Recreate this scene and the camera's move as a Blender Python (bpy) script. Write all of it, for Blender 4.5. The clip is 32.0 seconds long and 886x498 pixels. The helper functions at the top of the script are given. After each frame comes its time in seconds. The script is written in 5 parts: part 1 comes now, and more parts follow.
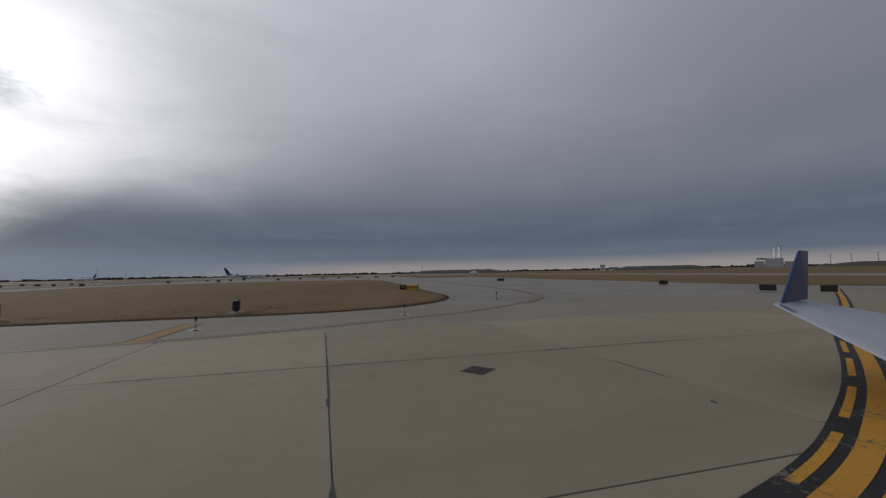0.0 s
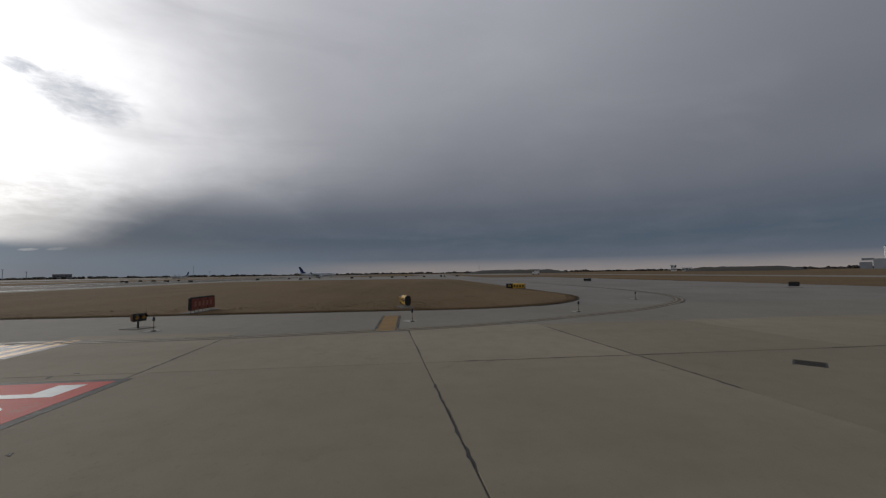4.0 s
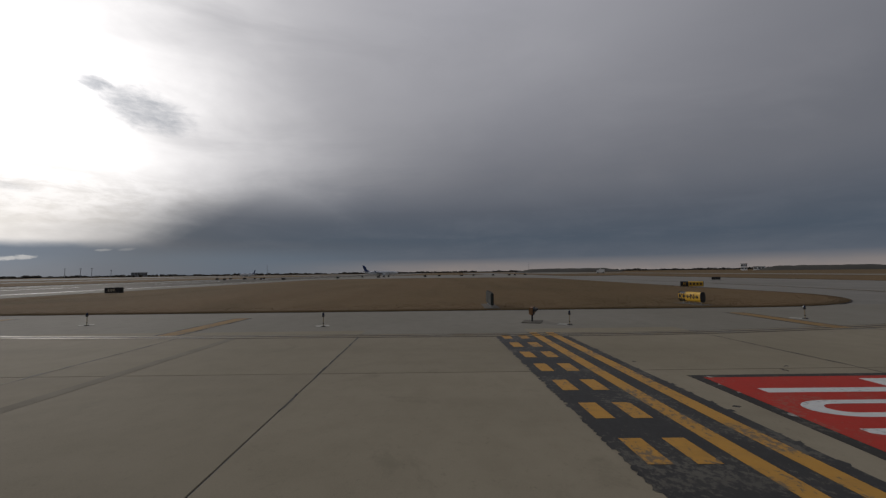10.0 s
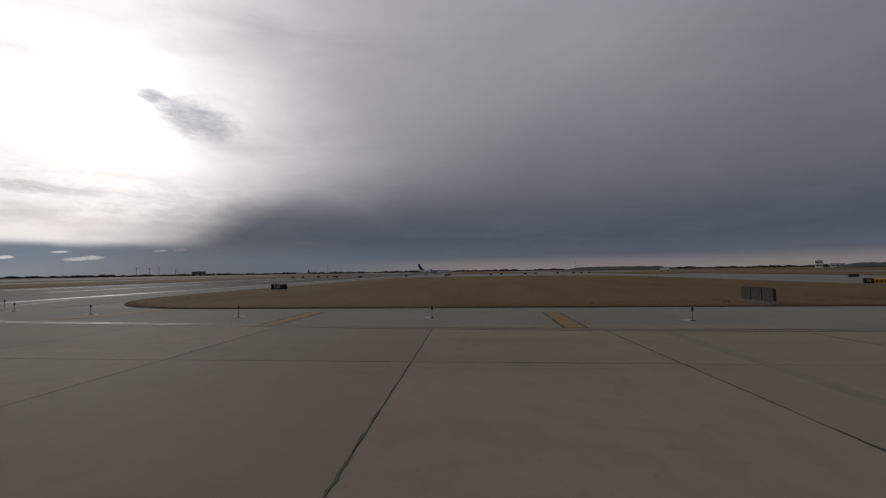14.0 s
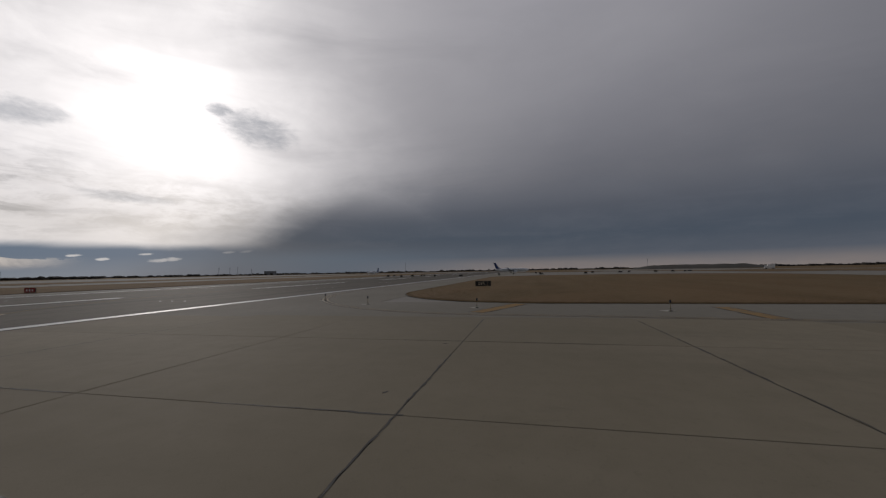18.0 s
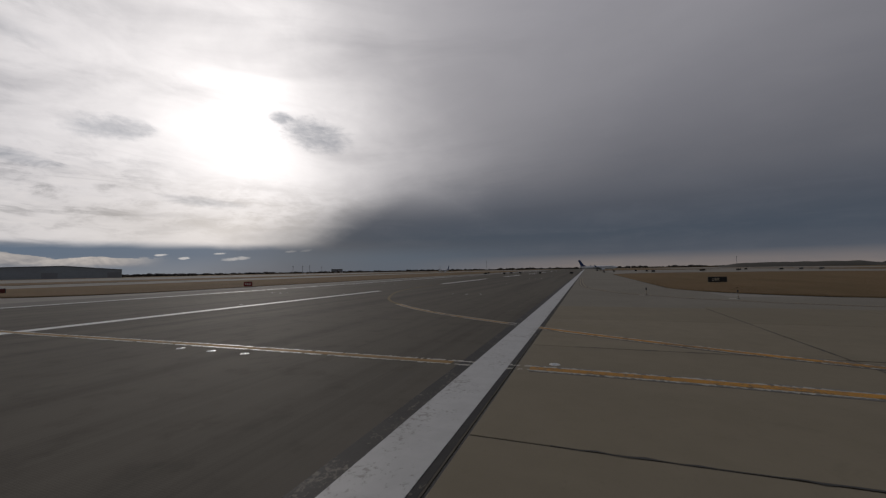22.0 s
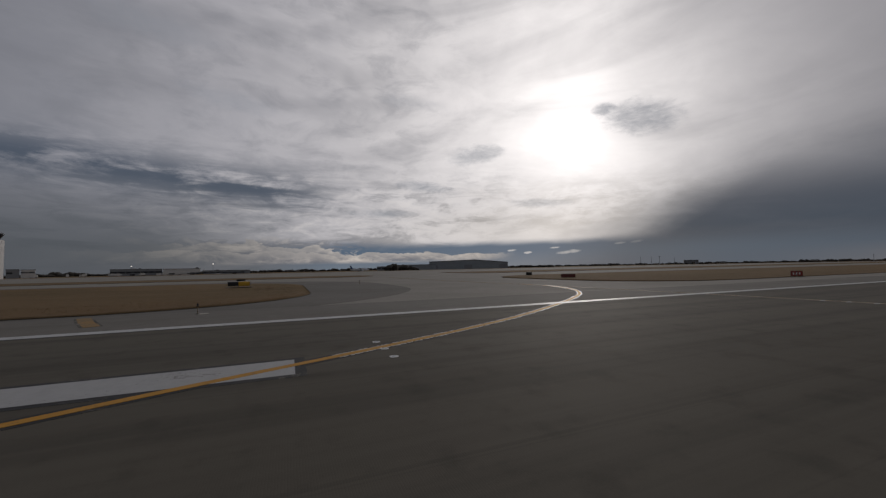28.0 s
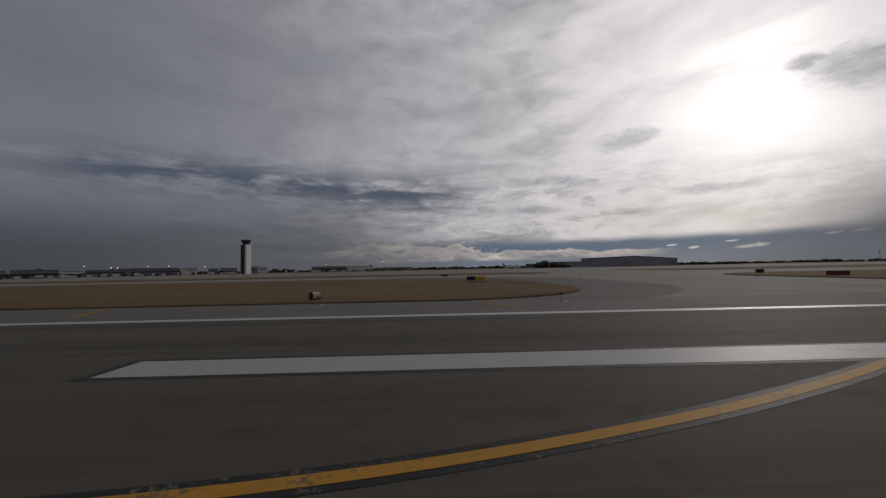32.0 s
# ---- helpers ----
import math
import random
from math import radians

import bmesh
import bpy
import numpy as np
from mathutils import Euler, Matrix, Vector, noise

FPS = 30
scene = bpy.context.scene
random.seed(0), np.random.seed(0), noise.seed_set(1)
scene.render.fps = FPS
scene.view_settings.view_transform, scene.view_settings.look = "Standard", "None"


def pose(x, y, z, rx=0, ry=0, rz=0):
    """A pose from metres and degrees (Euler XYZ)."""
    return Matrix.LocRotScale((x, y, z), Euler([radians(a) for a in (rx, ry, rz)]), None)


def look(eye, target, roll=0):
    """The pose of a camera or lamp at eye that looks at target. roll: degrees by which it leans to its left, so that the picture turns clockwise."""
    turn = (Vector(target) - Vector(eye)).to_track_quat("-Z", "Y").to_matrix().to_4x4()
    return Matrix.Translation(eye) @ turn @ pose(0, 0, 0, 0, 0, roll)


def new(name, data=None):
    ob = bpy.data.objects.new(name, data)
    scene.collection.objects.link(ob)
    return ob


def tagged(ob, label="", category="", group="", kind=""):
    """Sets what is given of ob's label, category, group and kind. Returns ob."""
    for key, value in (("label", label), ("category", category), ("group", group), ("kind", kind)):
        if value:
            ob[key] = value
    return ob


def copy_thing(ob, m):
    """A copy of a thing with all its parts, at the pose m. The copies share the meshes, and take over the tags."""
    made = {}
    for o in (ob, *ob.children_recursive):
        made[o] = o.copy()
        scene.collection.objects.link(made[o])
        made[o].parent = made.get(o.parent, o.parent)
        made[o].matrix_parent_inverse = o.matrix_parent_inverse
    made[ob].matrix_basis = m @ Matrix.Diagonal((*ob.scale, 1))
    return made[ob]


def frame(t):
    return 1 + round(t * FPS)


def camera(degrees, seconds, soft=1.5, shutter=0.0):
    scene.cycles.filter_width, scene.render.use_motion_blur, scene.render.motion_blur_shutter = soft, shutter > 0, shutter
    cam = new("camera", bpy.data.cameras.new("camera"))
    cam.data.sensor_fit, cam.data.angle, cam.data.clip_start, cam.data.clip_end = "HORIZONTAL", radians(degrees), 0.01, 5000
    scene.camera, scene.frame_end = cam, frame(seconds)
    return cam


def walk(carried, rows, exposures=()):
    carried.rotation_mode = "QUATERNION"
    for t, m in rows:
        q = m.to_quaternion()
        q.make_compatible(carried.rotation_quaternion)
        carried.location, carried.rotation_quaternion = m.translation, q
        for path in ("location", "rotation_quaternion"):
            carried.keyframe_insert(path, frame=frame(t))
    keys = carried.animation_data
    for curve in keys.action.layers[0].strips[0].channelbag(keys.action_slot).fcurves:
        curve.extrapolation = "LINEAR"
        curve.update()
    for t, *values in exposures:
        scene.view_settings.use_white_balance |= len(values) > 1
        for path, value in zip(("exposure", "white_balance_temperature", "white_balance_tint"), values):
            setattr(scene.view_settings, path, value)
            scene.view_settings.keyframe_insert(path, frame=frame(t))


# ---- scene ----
cam = camera(99.0, 32.0, soft=1.3)
PATH = [
    (0, (12.656, -119.907, 2.750), (14.601, -120.357, 2.871), -1.15),
    (1, (12.806, -118.140, 2.750), (14.764, -118.529, 2.872), -1.12),
    (2, (12.826, -116.065, 2.750), (14.796, -116.390, 2.873), -1.05),
    (2.5, (12.863, -114.991, 2.750), (14.838, -115.279, 2.874), -0.99),
    (4.5, (12.805, -110.517, 2.750), (14.795, -110.666, 2.874), -0.74),
    (5, (12.928, -109.148, 2.750), (14.920, -109.273, 2.874), -0.71),
    (6, (13.261, -106.184, 2.750), (15.256, -106.265, 2.877), -0.71),
    (7, (13.582, -102.976, 2.750), (15.577, -103.020, 2.876), -0.72),
    (8, (13.779, -99.591, 2.750), (15.775, -99.609, 2.874), -0.74),
    (8.5, (13.834, -97.855, 2.750), (15.830, -97.860, 2.873), -0.77),
    (9, (13.874, -96.238, 2.750), (15.871, -96.243, 2.872), -0.76),
    (10, (13.907, -92.747, 2.750), (15.903, -92.726, 2.871), -0.72),
    (11, (13.732, -89.056, 2.750), (15.728, -89.002, 2.870), -0.71),
    (12, (13.509, -84.812, 2.750), (15.503, -84.718, 2.870), -0.75),
    (12.5, (13.391, -82.590, 2.750), (15.384, -82.470, 2.869), -0.77),
    (13, (13.247, -80.331, 2.750), (15.239, -80.186, 2.868), -0.79),
    (14, (12.762, -75.563, 2.750), (14.748, -75.361, 2.866), -0.84),
    (17, (10.748, -58.089, 2.750), (12.708, -57.706, 2.867), -0.99),
    (18, (9.388, -51.749, 2.750), (11.333, -51.299, 2.866), -1.03),
    (18.5, (8.606, -48.632, 2.750), (10.544, -48.151, 2.865), -1.04),
    (19, (7.806, -45.492, 2.750), (9.735, -44.975, 2.865), -1.04),
    (20, (6.207, -39.177, 2.750), (8.123, -38.613, 2.863), -1.01),
    (20.5, (5.304, -36.037, 2.750), (7.213, -35.448, 2.862), -1.00),
    (21, (4.416, -32.861, 2.750), (6.315, -32.242, 2.861), -0.98),
    (21.5, (3.357, -29.656, 2.750), (5.242, -28.998, 2.861), -0.96),
    (22, (2.134, -26.433, 2.750), (4.003, -25.729, 2.861), -0.97),
    (22.5, (0.701, -23.252, 2.750), (2.549, -22.495, 2.860), -0.96),
    (23, (-0.875, -20.064, 2.750), (0.948, -19.250, 2.860), -0.99),
    (23.5, (-2.555, -16.851, 2.750), (-0.763, -15.971, 2.860), -1.02),
    (24, (-4.332, -13.779, 2.750), (-2.578, -12.825, 2.859), -1.05),
    (24.5, (-6.168, -10.909, 2.750), (-4.465, -9.866, 2.858), -1.07),
    (27, (-16.568, -1.739, 2.750), (-15.478, -0.065, 2.850), -1.11),
    (27.5, (-19.253, -0.942, 2.750), (-18.327, 0.828, 2.849), -1.10),
    (28, (-21.982, -0.219, 2.750), (-21.224, 1.629, 2.849), -1.10),
    (28.5, (-24.621, 0.370, 2.750), (-24.022, 2.275, 2.852), -1.10),
    (29, (-27.100, 0.692, 2.750), (-26.644, 2.636, 2.855), -1.09),
    (29.5, (-29.378, 0.750, 2.750), (-29.043, 2.719, 2.854), -1.09),
    (30, (-31.390, 0.657, 2.750), (-31.150, 2.640, 2.854), -1.09),
    (31, (-34.718, 0.311, 2.750), (-34.595, 2.305, 2.851), -1.11),
    (32, (-37.196, 0.283, 2.750), (-37.148, 2.280, 2.850), -1.11),
]
EXPOSURES = [(0, 0.50, 6270, 13), (2, 0.39, 6290, 13), (5, 0.22, 6370, 12), (9, 0.15, 6470, 12.5), (14, 0.02, 6520, 15), (19, -0.12, 6540, 15), (24, -0.18, 6580, 15), (28, -0.24, 6590, 15), (32, -0.26, 6600, 15)]
walk(cam, [(t, look(eye, target, roll)) for t, eye, target, roll in PATH], EXPOSURES)

# ---- world and light ----
SUN_AZ, SUN_EL = 47.9, 18.5
world = bpy.data.worlds.new("overcast_sky")
scene.world = world
world.use_nodes = True
WT = world.node_tree
WT.nodes.clear()


class Ex:
    """A value in a node tree, with arithmetic."""

    def __init__(self, tree, sock):
        self.tree, self.sock = tree, sock

    def op(self, kind, *others):
        n = self.tree.nodes.new("ShaderNodeMath")
        n.operation = kind
        for i, v in enumerate((self, *others)):
            if isinstance(v, Ex):
                self.tree.links.new(v.sock, n.inputs[i])
            else:
                n.inputs[i].default_value = v
        return Ex(self.tree, n.outputs[0])

    def __add__(self, o):
        return self.op("ADD", o)

    def __sub__(self, o):
        return self.op("SUBTRACT", o)

    def __mul__(self, o):
        return self.op("MULTIPLY", o)

    def step(self, a, b):
        n = self.tree.nodes.new("ShaderNodeMapRange")
        n.interpolation_type = "SMOOTHSTEP"
        self.tree.links.new(self.sock, n.inputs[0])
        n.inputs[1].default_value, n.inputs[2].default_value = (a, b) if a < b else (b, a)
        n.inputs[3].default_value, n.inputs[4].default_value = (0, 1) if a < b else (1, 0)
        return Ex(self.tree, n.outputs[0])

    def bell(self, centre, width):
        d = (self - centre) * (1.0 / width)
        return (d * d * -1.0).op("EXPONENT")


def mixed(tree, fac, a, b):
    """A colour that goes from a to b by fac; each a colour or a socket."""
    n = tree.nodes.new("ShaderNodeMix")
    n.data_type = "RGBA"
    for v, i in ((fac, 0), (a, 6), (b, 7)):
        if isinstance(v, Ex):
            tree.links.new(v.sock, n.inputs[i])
        elif isinstance(v, bpy.types.NodeSocket):
            tree.links.new(v, n.inputs[i])
        elif i == 0:
            n.inputs[i].default_value = v
        else:
            n.inputs[i].default_value = (*v, 1)
    return n.outputs[2]


def ramped(tree, value, stops):
    n = tree.nodes.new("ShaderNodeValToRGB")
    tree.links.new(value.sock, n.inputs[0])
    e = n.color_ramp.elements
    while len(e) < len(stops):
        e.new(0.5)
    for item, (p, c) in zip(e, stops):
        item.position, item.color = p, (*c, 1)
    return n.outputs[0]


def grain(tree, vector, scale, detail=4.0, rough=0.55, distort=0.0):
    n = tree.nodes.new("ShaderNodeTexNoise")
    if vector is not None:
        tree.links.new(vector, n.inputs["Vector"])
    n.inputs["Scale"].default_value, n.inputs["Detail"].default_value = scale, detail
    n.inputs["Roughness"].default_value, n.inputs["Distortion"].default_value = rough, distort
    return Ex(tree, n.outputs[0])


def joined_vector(tree, *parts):
    n = tree.nodes.new("ShaderNodeCombineXYZ")
    for i, v in enumerate(parts):
        if isinstance(v, Ex):
            tree.links.new(v.sock, n.inputs[i])
        else:
            n.inputs[i].default_value = v
    return n.outputs[0]


def build_sky():
    t = WT
    coord = t.nodes.new("ShaderNodeTexCoord")
    split = t.nodes.new("ShaderNodeSeparateXYZ")
    t.links.new(coord.outputs["Generated"], split.inputs[0])
    x, y, z = (Ex(t, s) for s in split.outputs)
    deg = 180 / math.pi
    el = z.op("ARCSINE") * deg
    # angle to the left of the sun, wrapped to -180..180
    c, s = math.cos(radians(SUN_AZ)), math.sin(radians(SUN_AZ))
    along, left = x * c + y * s, y * c - x * s
    az = left.op("ARCTAN2", along) * deg
    near = x * (c * math.cos(radians(SUN_EL))) + y * (s * math.cos(radians(SUN_EL))) + z * math.sin(radians(SUN_EL))
    ang = near.op("MINIMUM", 1.0).op("MAXIMUM", -1.0).op("ARCCOSINE") * deg
    # a cloud ceiling seen in perspective, so that its streaks flatten towards the horizon
    lift = z.op("MAXIMUM", 0.0) + 0.30
    ceiling = joined_vector(t, x.op("DIVIDE", lift), y.op("DIVIDE", lift), 0.0)
    n_big = grain(t, ceiling, 1.3, 5, 0.55, 0.4)
    n_mid = grain(t, ceiling, 4.2, 6, 0.6, 0.6)
    dome = joined_vector(t, az * (1 / 16.0), el * (1 / 7.0), 0.0)
    n_dome = grain(t, dome, 1.0, 5, 0.55, 0.5)
    puffs = grain(t, joined_vector(t, az * (1 / 5.0), el * (1 / 1.6), 3.0), 1.0, 6, 0.62, 0.6)

    # thin cloud lit by the sun behind it
    patchy = grain(t, joined_vector(t, az * (1 / 9.0), el * (1 / 6.0), 29.0), 1.0, 5, 0.6, 0.3)
    spread = (ang + (patchy - 0.5) * 16.0 * ang.step(1, 14)).op("MAXIMUM", 0.0)
    glow = ramped(t, spread * (1 / 120.0), [(0.0, (0.80, 0.795, 0.78)), (0.045, (0.62, 0.616, 0.60)), (0.085, (0.52, 0.517, 0.505)), (0.14, (0.425, 0.423, 0.417)), (0.24, (0.315, 0.316, 0.318)), (0.33, (0.250, 0.253, 0.262)), (0.42, (0.196, 0.201, 0.214)), (0.52, (0.143, 0.150, 0.166)), (0.66, (0.108, 0.116, 0.132)), (1.0, (0.082, 0.09, 0.106))])
    gain = t.nodes.new("ShaderNodeVectorMath")
    gain.operation = "SCALE"
    t.links.new(glow, gain.inputs[0])
    gain.inputs["Scale"].default_value = 2.15
    veil = gain.outputs[0]
    # ragged grey layers under it
    streaks = grain(t, joined_vector(t, az * (1 / 20.0), el * (1 / 2.6), 7.0), 1.0, 6, 0.62, 0.7)
    broad = grain(t, joined_vector(t, az * (1 / 34.0), el * (1 / 9.0), 2.0), 1.0, 5, 0.58, 0.6)
    veil = mixed(t, broad.step(0.40, 0.76) * 0.34, veil, (0.20, 0.21, 0.235))
    veil = mixed(t, streaks.step(0.50, 0.66) * el.step(19, 7) * az.step(2, 20) * 0.62, veil, (0.16, 0.175, 0.20))
    veil = mixed(t, n_mid.step(0.54, 0.72) * el.step(4, 10) * az.step(0, 12) * 0.14, veil, (0.22, 0.235, 0.26))
    dapple = grain(t, joined_vector(t, az * (1 / 4.2), el * (1 / 1.25), 11.0), 1.0, 6, 0.64, 0.5)
    cells = grain(t, joined_vector(t, az * (1 / 7.5), el * (1 / 3.4), 19.0), 1.0, 6, 0.62, 0.4)
    lowdeck = el.step(3.4, 5.5) * el.step(17, 9) * az.step(4, 20)
    veil = mixed(t, dapple.step(0.47, 0.66) * lowdeck * cells.step(0.36, 0.56) * 0.55, veil, (0.19, 0.205, 0.228))
    veil = mixed(t, dapple.step(0.50, 0.34) * lowdeck * az.step(70, 40) * 0.30, veil, (0.92, 0.90, 0.86))
    veil = mixed(t, cells.step(0.44, 0.70) * el.step(10, 16) * az.step(8, 24) * 0.34, veil, (0.22, 0.235, 0.262))
    lumps = grain(t, joined_vector(t, az * (1 / 14.0), el * (1 / 6.5), 37.0), 1.0, 3, 0.5, 0.2)
    veil = mixed(t, lumps.step(0.46, 0.70) * el.step(16, 24) * az.step(10, 30) * 0.34, veil, (0.20, 0.212, 0.238))
    veil = mixed(t, az.step(46, 98) * el.step(9, 22) * (broad * 0.6 + 0.30), veil, (0.135, 0.147, 0.168))
    slope = el + (az * -1.0 + 66.0).op("MAXIMUM", 0.0) * 0.06
    deck = (streaks * 0.5 + cells * 0.35 + dapple * 0.3).step(0.44, 0.62) * slope.bell(12.3, 2.5) * az.step(30, 46) * az.step(96, 80) * 0.92
    veil = mixed(t, deck, veil, (0.072, 0.098, 0.136))
    # mottled cream cloud below the sun
    veil = mixed(t, (cells * 0.6 + dapple * 0.5).step(0.46, 0.68) * el.bell(8.0, 3.6) * az.bell(0.0, 18.0) * 0.55, veil, (0.42, 0.405, 0.37))
    veil = mixed(t, el.bell(5.5, 4.0) * az.bell(2.0, 22.0) * 0.45, veil, (0.60, 0.575, 0.52))
    # clearer blue-grey air low over the horizon, with sunlit cumulus
    gap = (el + n_dome * 2.0).step(5.2, 3.9)
    blue = ramped(t, el * (1 / 8.0), [(0.0, (0.140, 0.190, 0.240)), (0.3, (0.076, 0.134, 0.205)), (1.0, (0.092, 0.150, 0.222))])
    veil = mixed(t, gap * (az.step(62, 38) * 0.64 + 0.30), veil, mixed(t, az.step(34, 52), blue, (0.100, 0.113, 0.128)))
    heap = (puffs + (el.bell(3.4, 1.2) - 0.75) * 0.22).step(0.455, 0.53) * el.bell(3.6, 1.0) * az.step(26, 36) * az.step(66, 48)
    veil = mixed(t, heap * 0.7, veil, mixed(t, puffs.step(0.50, 0.64), (0.20, 0.215, 0.24), (0.50, 0.48, 0.45)))
    # cumulus with lit, knobbly tops and hazy bases
    for seed, low, high, a0, a1, depth in ((5.0, 1.75, 4.6, 8, 62, 0.9), (23.0, 1.15, 3.2, 12, 68, 0.95)):
        tops = grain(t, joined_vector(t, az * (1 / 6.5), el * (1 / 3.0), seed), 1.0, 8, 0.60, 0.25) * high + low - az.step(48, 12) * 0.5 + az.step(24, 46) * 1.2
        under = tops - el - 0.3 - high * 0.28
        lit = under.step(1.7, 0.0) * 0.50 + puffs.step(0.42, 0.66) * 0.55
        shade = mixed(t, lit, (0.175, 0.190, 0.215), (0.62, 0.585, 0.53))
        veil = mixed(t, under.step(0.0, 0.14) * el.step(0.7, 1.5) * az.step(a0, a0 + 7) * az.step(a1, a1 - 14) * depth, veil, shade)
    rag = grain(t, joined_vector(t, az * (1 / 1.7), el * (1 / 0.8), 17.0), 1.0, 6, 0.65, 0.4)
    for a0, e0, wa, we in ((1.6, 1.95, 2.5, 0.30), (9.5, 2.4, 0.8, 0.16), (3.4, 2.6, 0.9, 0.15), (-5.4, 2.95, 0.9, 0.2), (-7.3, 3.05, 1.1, 0.24), (7.2, 2.0, 0.8, 0.2)):
        da, de = (az - a0) * (1 / wa), (el - e0 + (az - a0) * 0.09) * (1 / we)
        veil = mixed(t, ((da * da + de * de) * -0.4 + rag * 1.2).step(0.30, 0.62) * 0.85, veil, (0.60, 0.61, 0.60))
    veil = mixed(t, az.step(34, 60) * el.step(14, 3) * 0.80, veil, (0.070, 0.084, 0.096))
    veil = mixed(t, az.step(66, 92) * el.step(8, 2) * (streaks * 0.5 + 0.35), veil, (0.038, 0.050, 0.062))
    # small dark shreds before the bright part
    for a0, e0, wa, we, tilt, depth in ((-8.9, 19.2, 6.0, 2.6, 0.14, 0.80), (-4.0, 21.0, 1.8, 0.9, 0.0, 0.7), (14.8, 16.6, 5.2, 1.7, -0.10, 0.60), (22.5, 12.2, 5.0, 1.0, 0.1, 0.50), (5.5, 9.2, 5.6, 0.8, 0.05, 0.40), (29.0, 8.2, 6.0, 0.8, 0.0, 0.45), (-46.0, 18.6, 4.0, 1.2, 0.0, 0.16), (48.9, 21.9, 7.0, 1.6, 0.1, 0.28), (58.0, 28.3, 9.0, 2.2, 0.0, 0.25), (24.0, 24.0, 6.0, 1.4, 0.1, 0.25)):
        da, de = (az - a0) * (1 / wa), (el - e0 - (az - a0) * tilt) * (1 / we)
        body = (da * da + de * de) * -0.55 + cells * 0.5 + dapple * 0.6 + rag * 0.6
        veil = mixed(t, body.step(0.28, 1.04) * depth, veil, (0.26, 0.30, 0.345))

    # the heavy cloud bank on the other side of the sun
    turn = az * -1.0
    bank = ramped(t, el * (1 / 40.0), [(0.0, (0.225, 0.200, 0.186)), (0.022, (0.190, 0.176, 0.172)), (0.05, (0.080, 0.098, 0.124)), (0.12, (0.062, 0.082, 0.109)), (0.22, (0.086, 0.099, 0.121)), (0.34, (0.145, 0.153, 0.172)), (0.55, (0.232, 0.238, 0.260)), (0.78, (0.315, 0.320, 0.344)), (1.0, (0.35, 0.356, 0.382))])
    upper = el.step(7, 18)
    bank = mixed(t, turn.step(45, 118) * 0.72 * upper, bank, (0.098, 0.106, 0.122))
    bank = mixed(t, turn.step(58, 18) * 0.60 * upper, bank, (0.48, 0.478, 0.485))
    bank = mixed(t, broad.step(0.35, 0.80) * 0.20 * upper, bank, (0.17, 0.175, 0.19))
    bank = mixed(t, n_big.step(0.45, 0.75) * 0.10 * upper, bank, (0.42, 0.42, 0.43))
    bank = mixed(t, (streaks * 0.6 + cells * 0.5).step(0.46, 0.72) * el.step(20, 9) * 0.30, bank, (0.115, 0.130, 0.155))
    low = el.step(4.2, 1.6) * turn.step(50, 16)
    bank = mixed(t, low, bank, (0.086, 0.122, 0.162))
    # its edge: dark and clear low down, soft higher up
    edge_low = (turn + n_dome * 7.0 + puffs * 2.5 + el * -1.5).step(-7, 12) * el.step(25, 6)
    edge_high = (turn + n_big * 14.0 + broad * 5.0).step(7, 47)
    over = edge_low.op("MAXIMUM", edge_high)
    colour = mixed(t, over, veil, bank)
    total = t.nodes.new("ShaderNodeVectorMath")
    total.operation = "SCALE"
    total.inputs["Scale"].default_value = 1.0
    t.links.new(colour, total.inputs[0])
    # clear sky behind the cloud
    nishita = t.nodes.new("ShaderNodeTexSky")
    nishita.sky_type, nishita.sun_disc = "NISHITA", False
    nishita.sun_elevation, nishita.sun_rotation = radians(SUN_EL), radians(90 - SUN_AZ)
    bg_clear, bg_cloud, add, out = (t.nodes.new(k) for k in ("ShaderNodeBackground", "ShaderNodeBackground", "ShaderNodeAddShader", "ShaderNodeOutputWorld"))
    t.links.new(nishita.outputs[0], bg_clear.inputs[0])
    bg_clear.inputs[1].default_value = 0.0012
    t.links.new(total.outputs[0], bg_cloud.inputs[0])
    bg_cloud.inputs[1].default_value = 0.95
    t.links.new(bg_clear.outputs[0], add.inputs[0])
    t.links.new(bg_cloud.outputs[0], add.inputs[1])
    t.links.new(add.outputs[0], out.inputs[0])


build_sky()
sun_data = bpy.data.lights.new("sun", "SUN")
sun_data.energy, sun_data.angle, sun_data.color = 0.45, radians(10), (1.0, 0.95, 0.86)
sun = new("sun", sun_data)
sun.matrix_world = look((0, 0, 60), (-math.cos(radians(SUN_AZ)), -math.sin(radians(SUN_AZ)), 60 - math.tan(radians(SUN_EL))))

# ---- materials ----


def mat(name):
    m = bpy.data.materials.new(name)
    m.use_nodes = True
    t = m.node_tree
    return m, t, t.nodes["Principled BSDF"]


def where(t, sx=1.0, sy=1.0, sz=1.0):
    """World place, scaled, as a vector for textures."""
    g = t.nodes.new("ShaderNodeNewGeometry")
    n = t.nodes.new("ShaderNodeVectorMath")
    n.operation = "MULTIPLY"
    t.links.new(g.outputs["Position"], n.inputs[0])
    n.inputs[1].default_value = (sx, sy, sz)
    return n.outputs[0]


def bumped(t, bsdf, height, strength=0.3, distance=0.01):
    n = t.nodes.new("ShaderNodeBump")
    n.inputs["Strength"].default_value, n.inputs["Distance"].default_value = strength, distance
    t.links.new(height.sock, n.inputs["Height"])
    t.links.new(n.outputs[0], bsdf.inputs["Normal"])


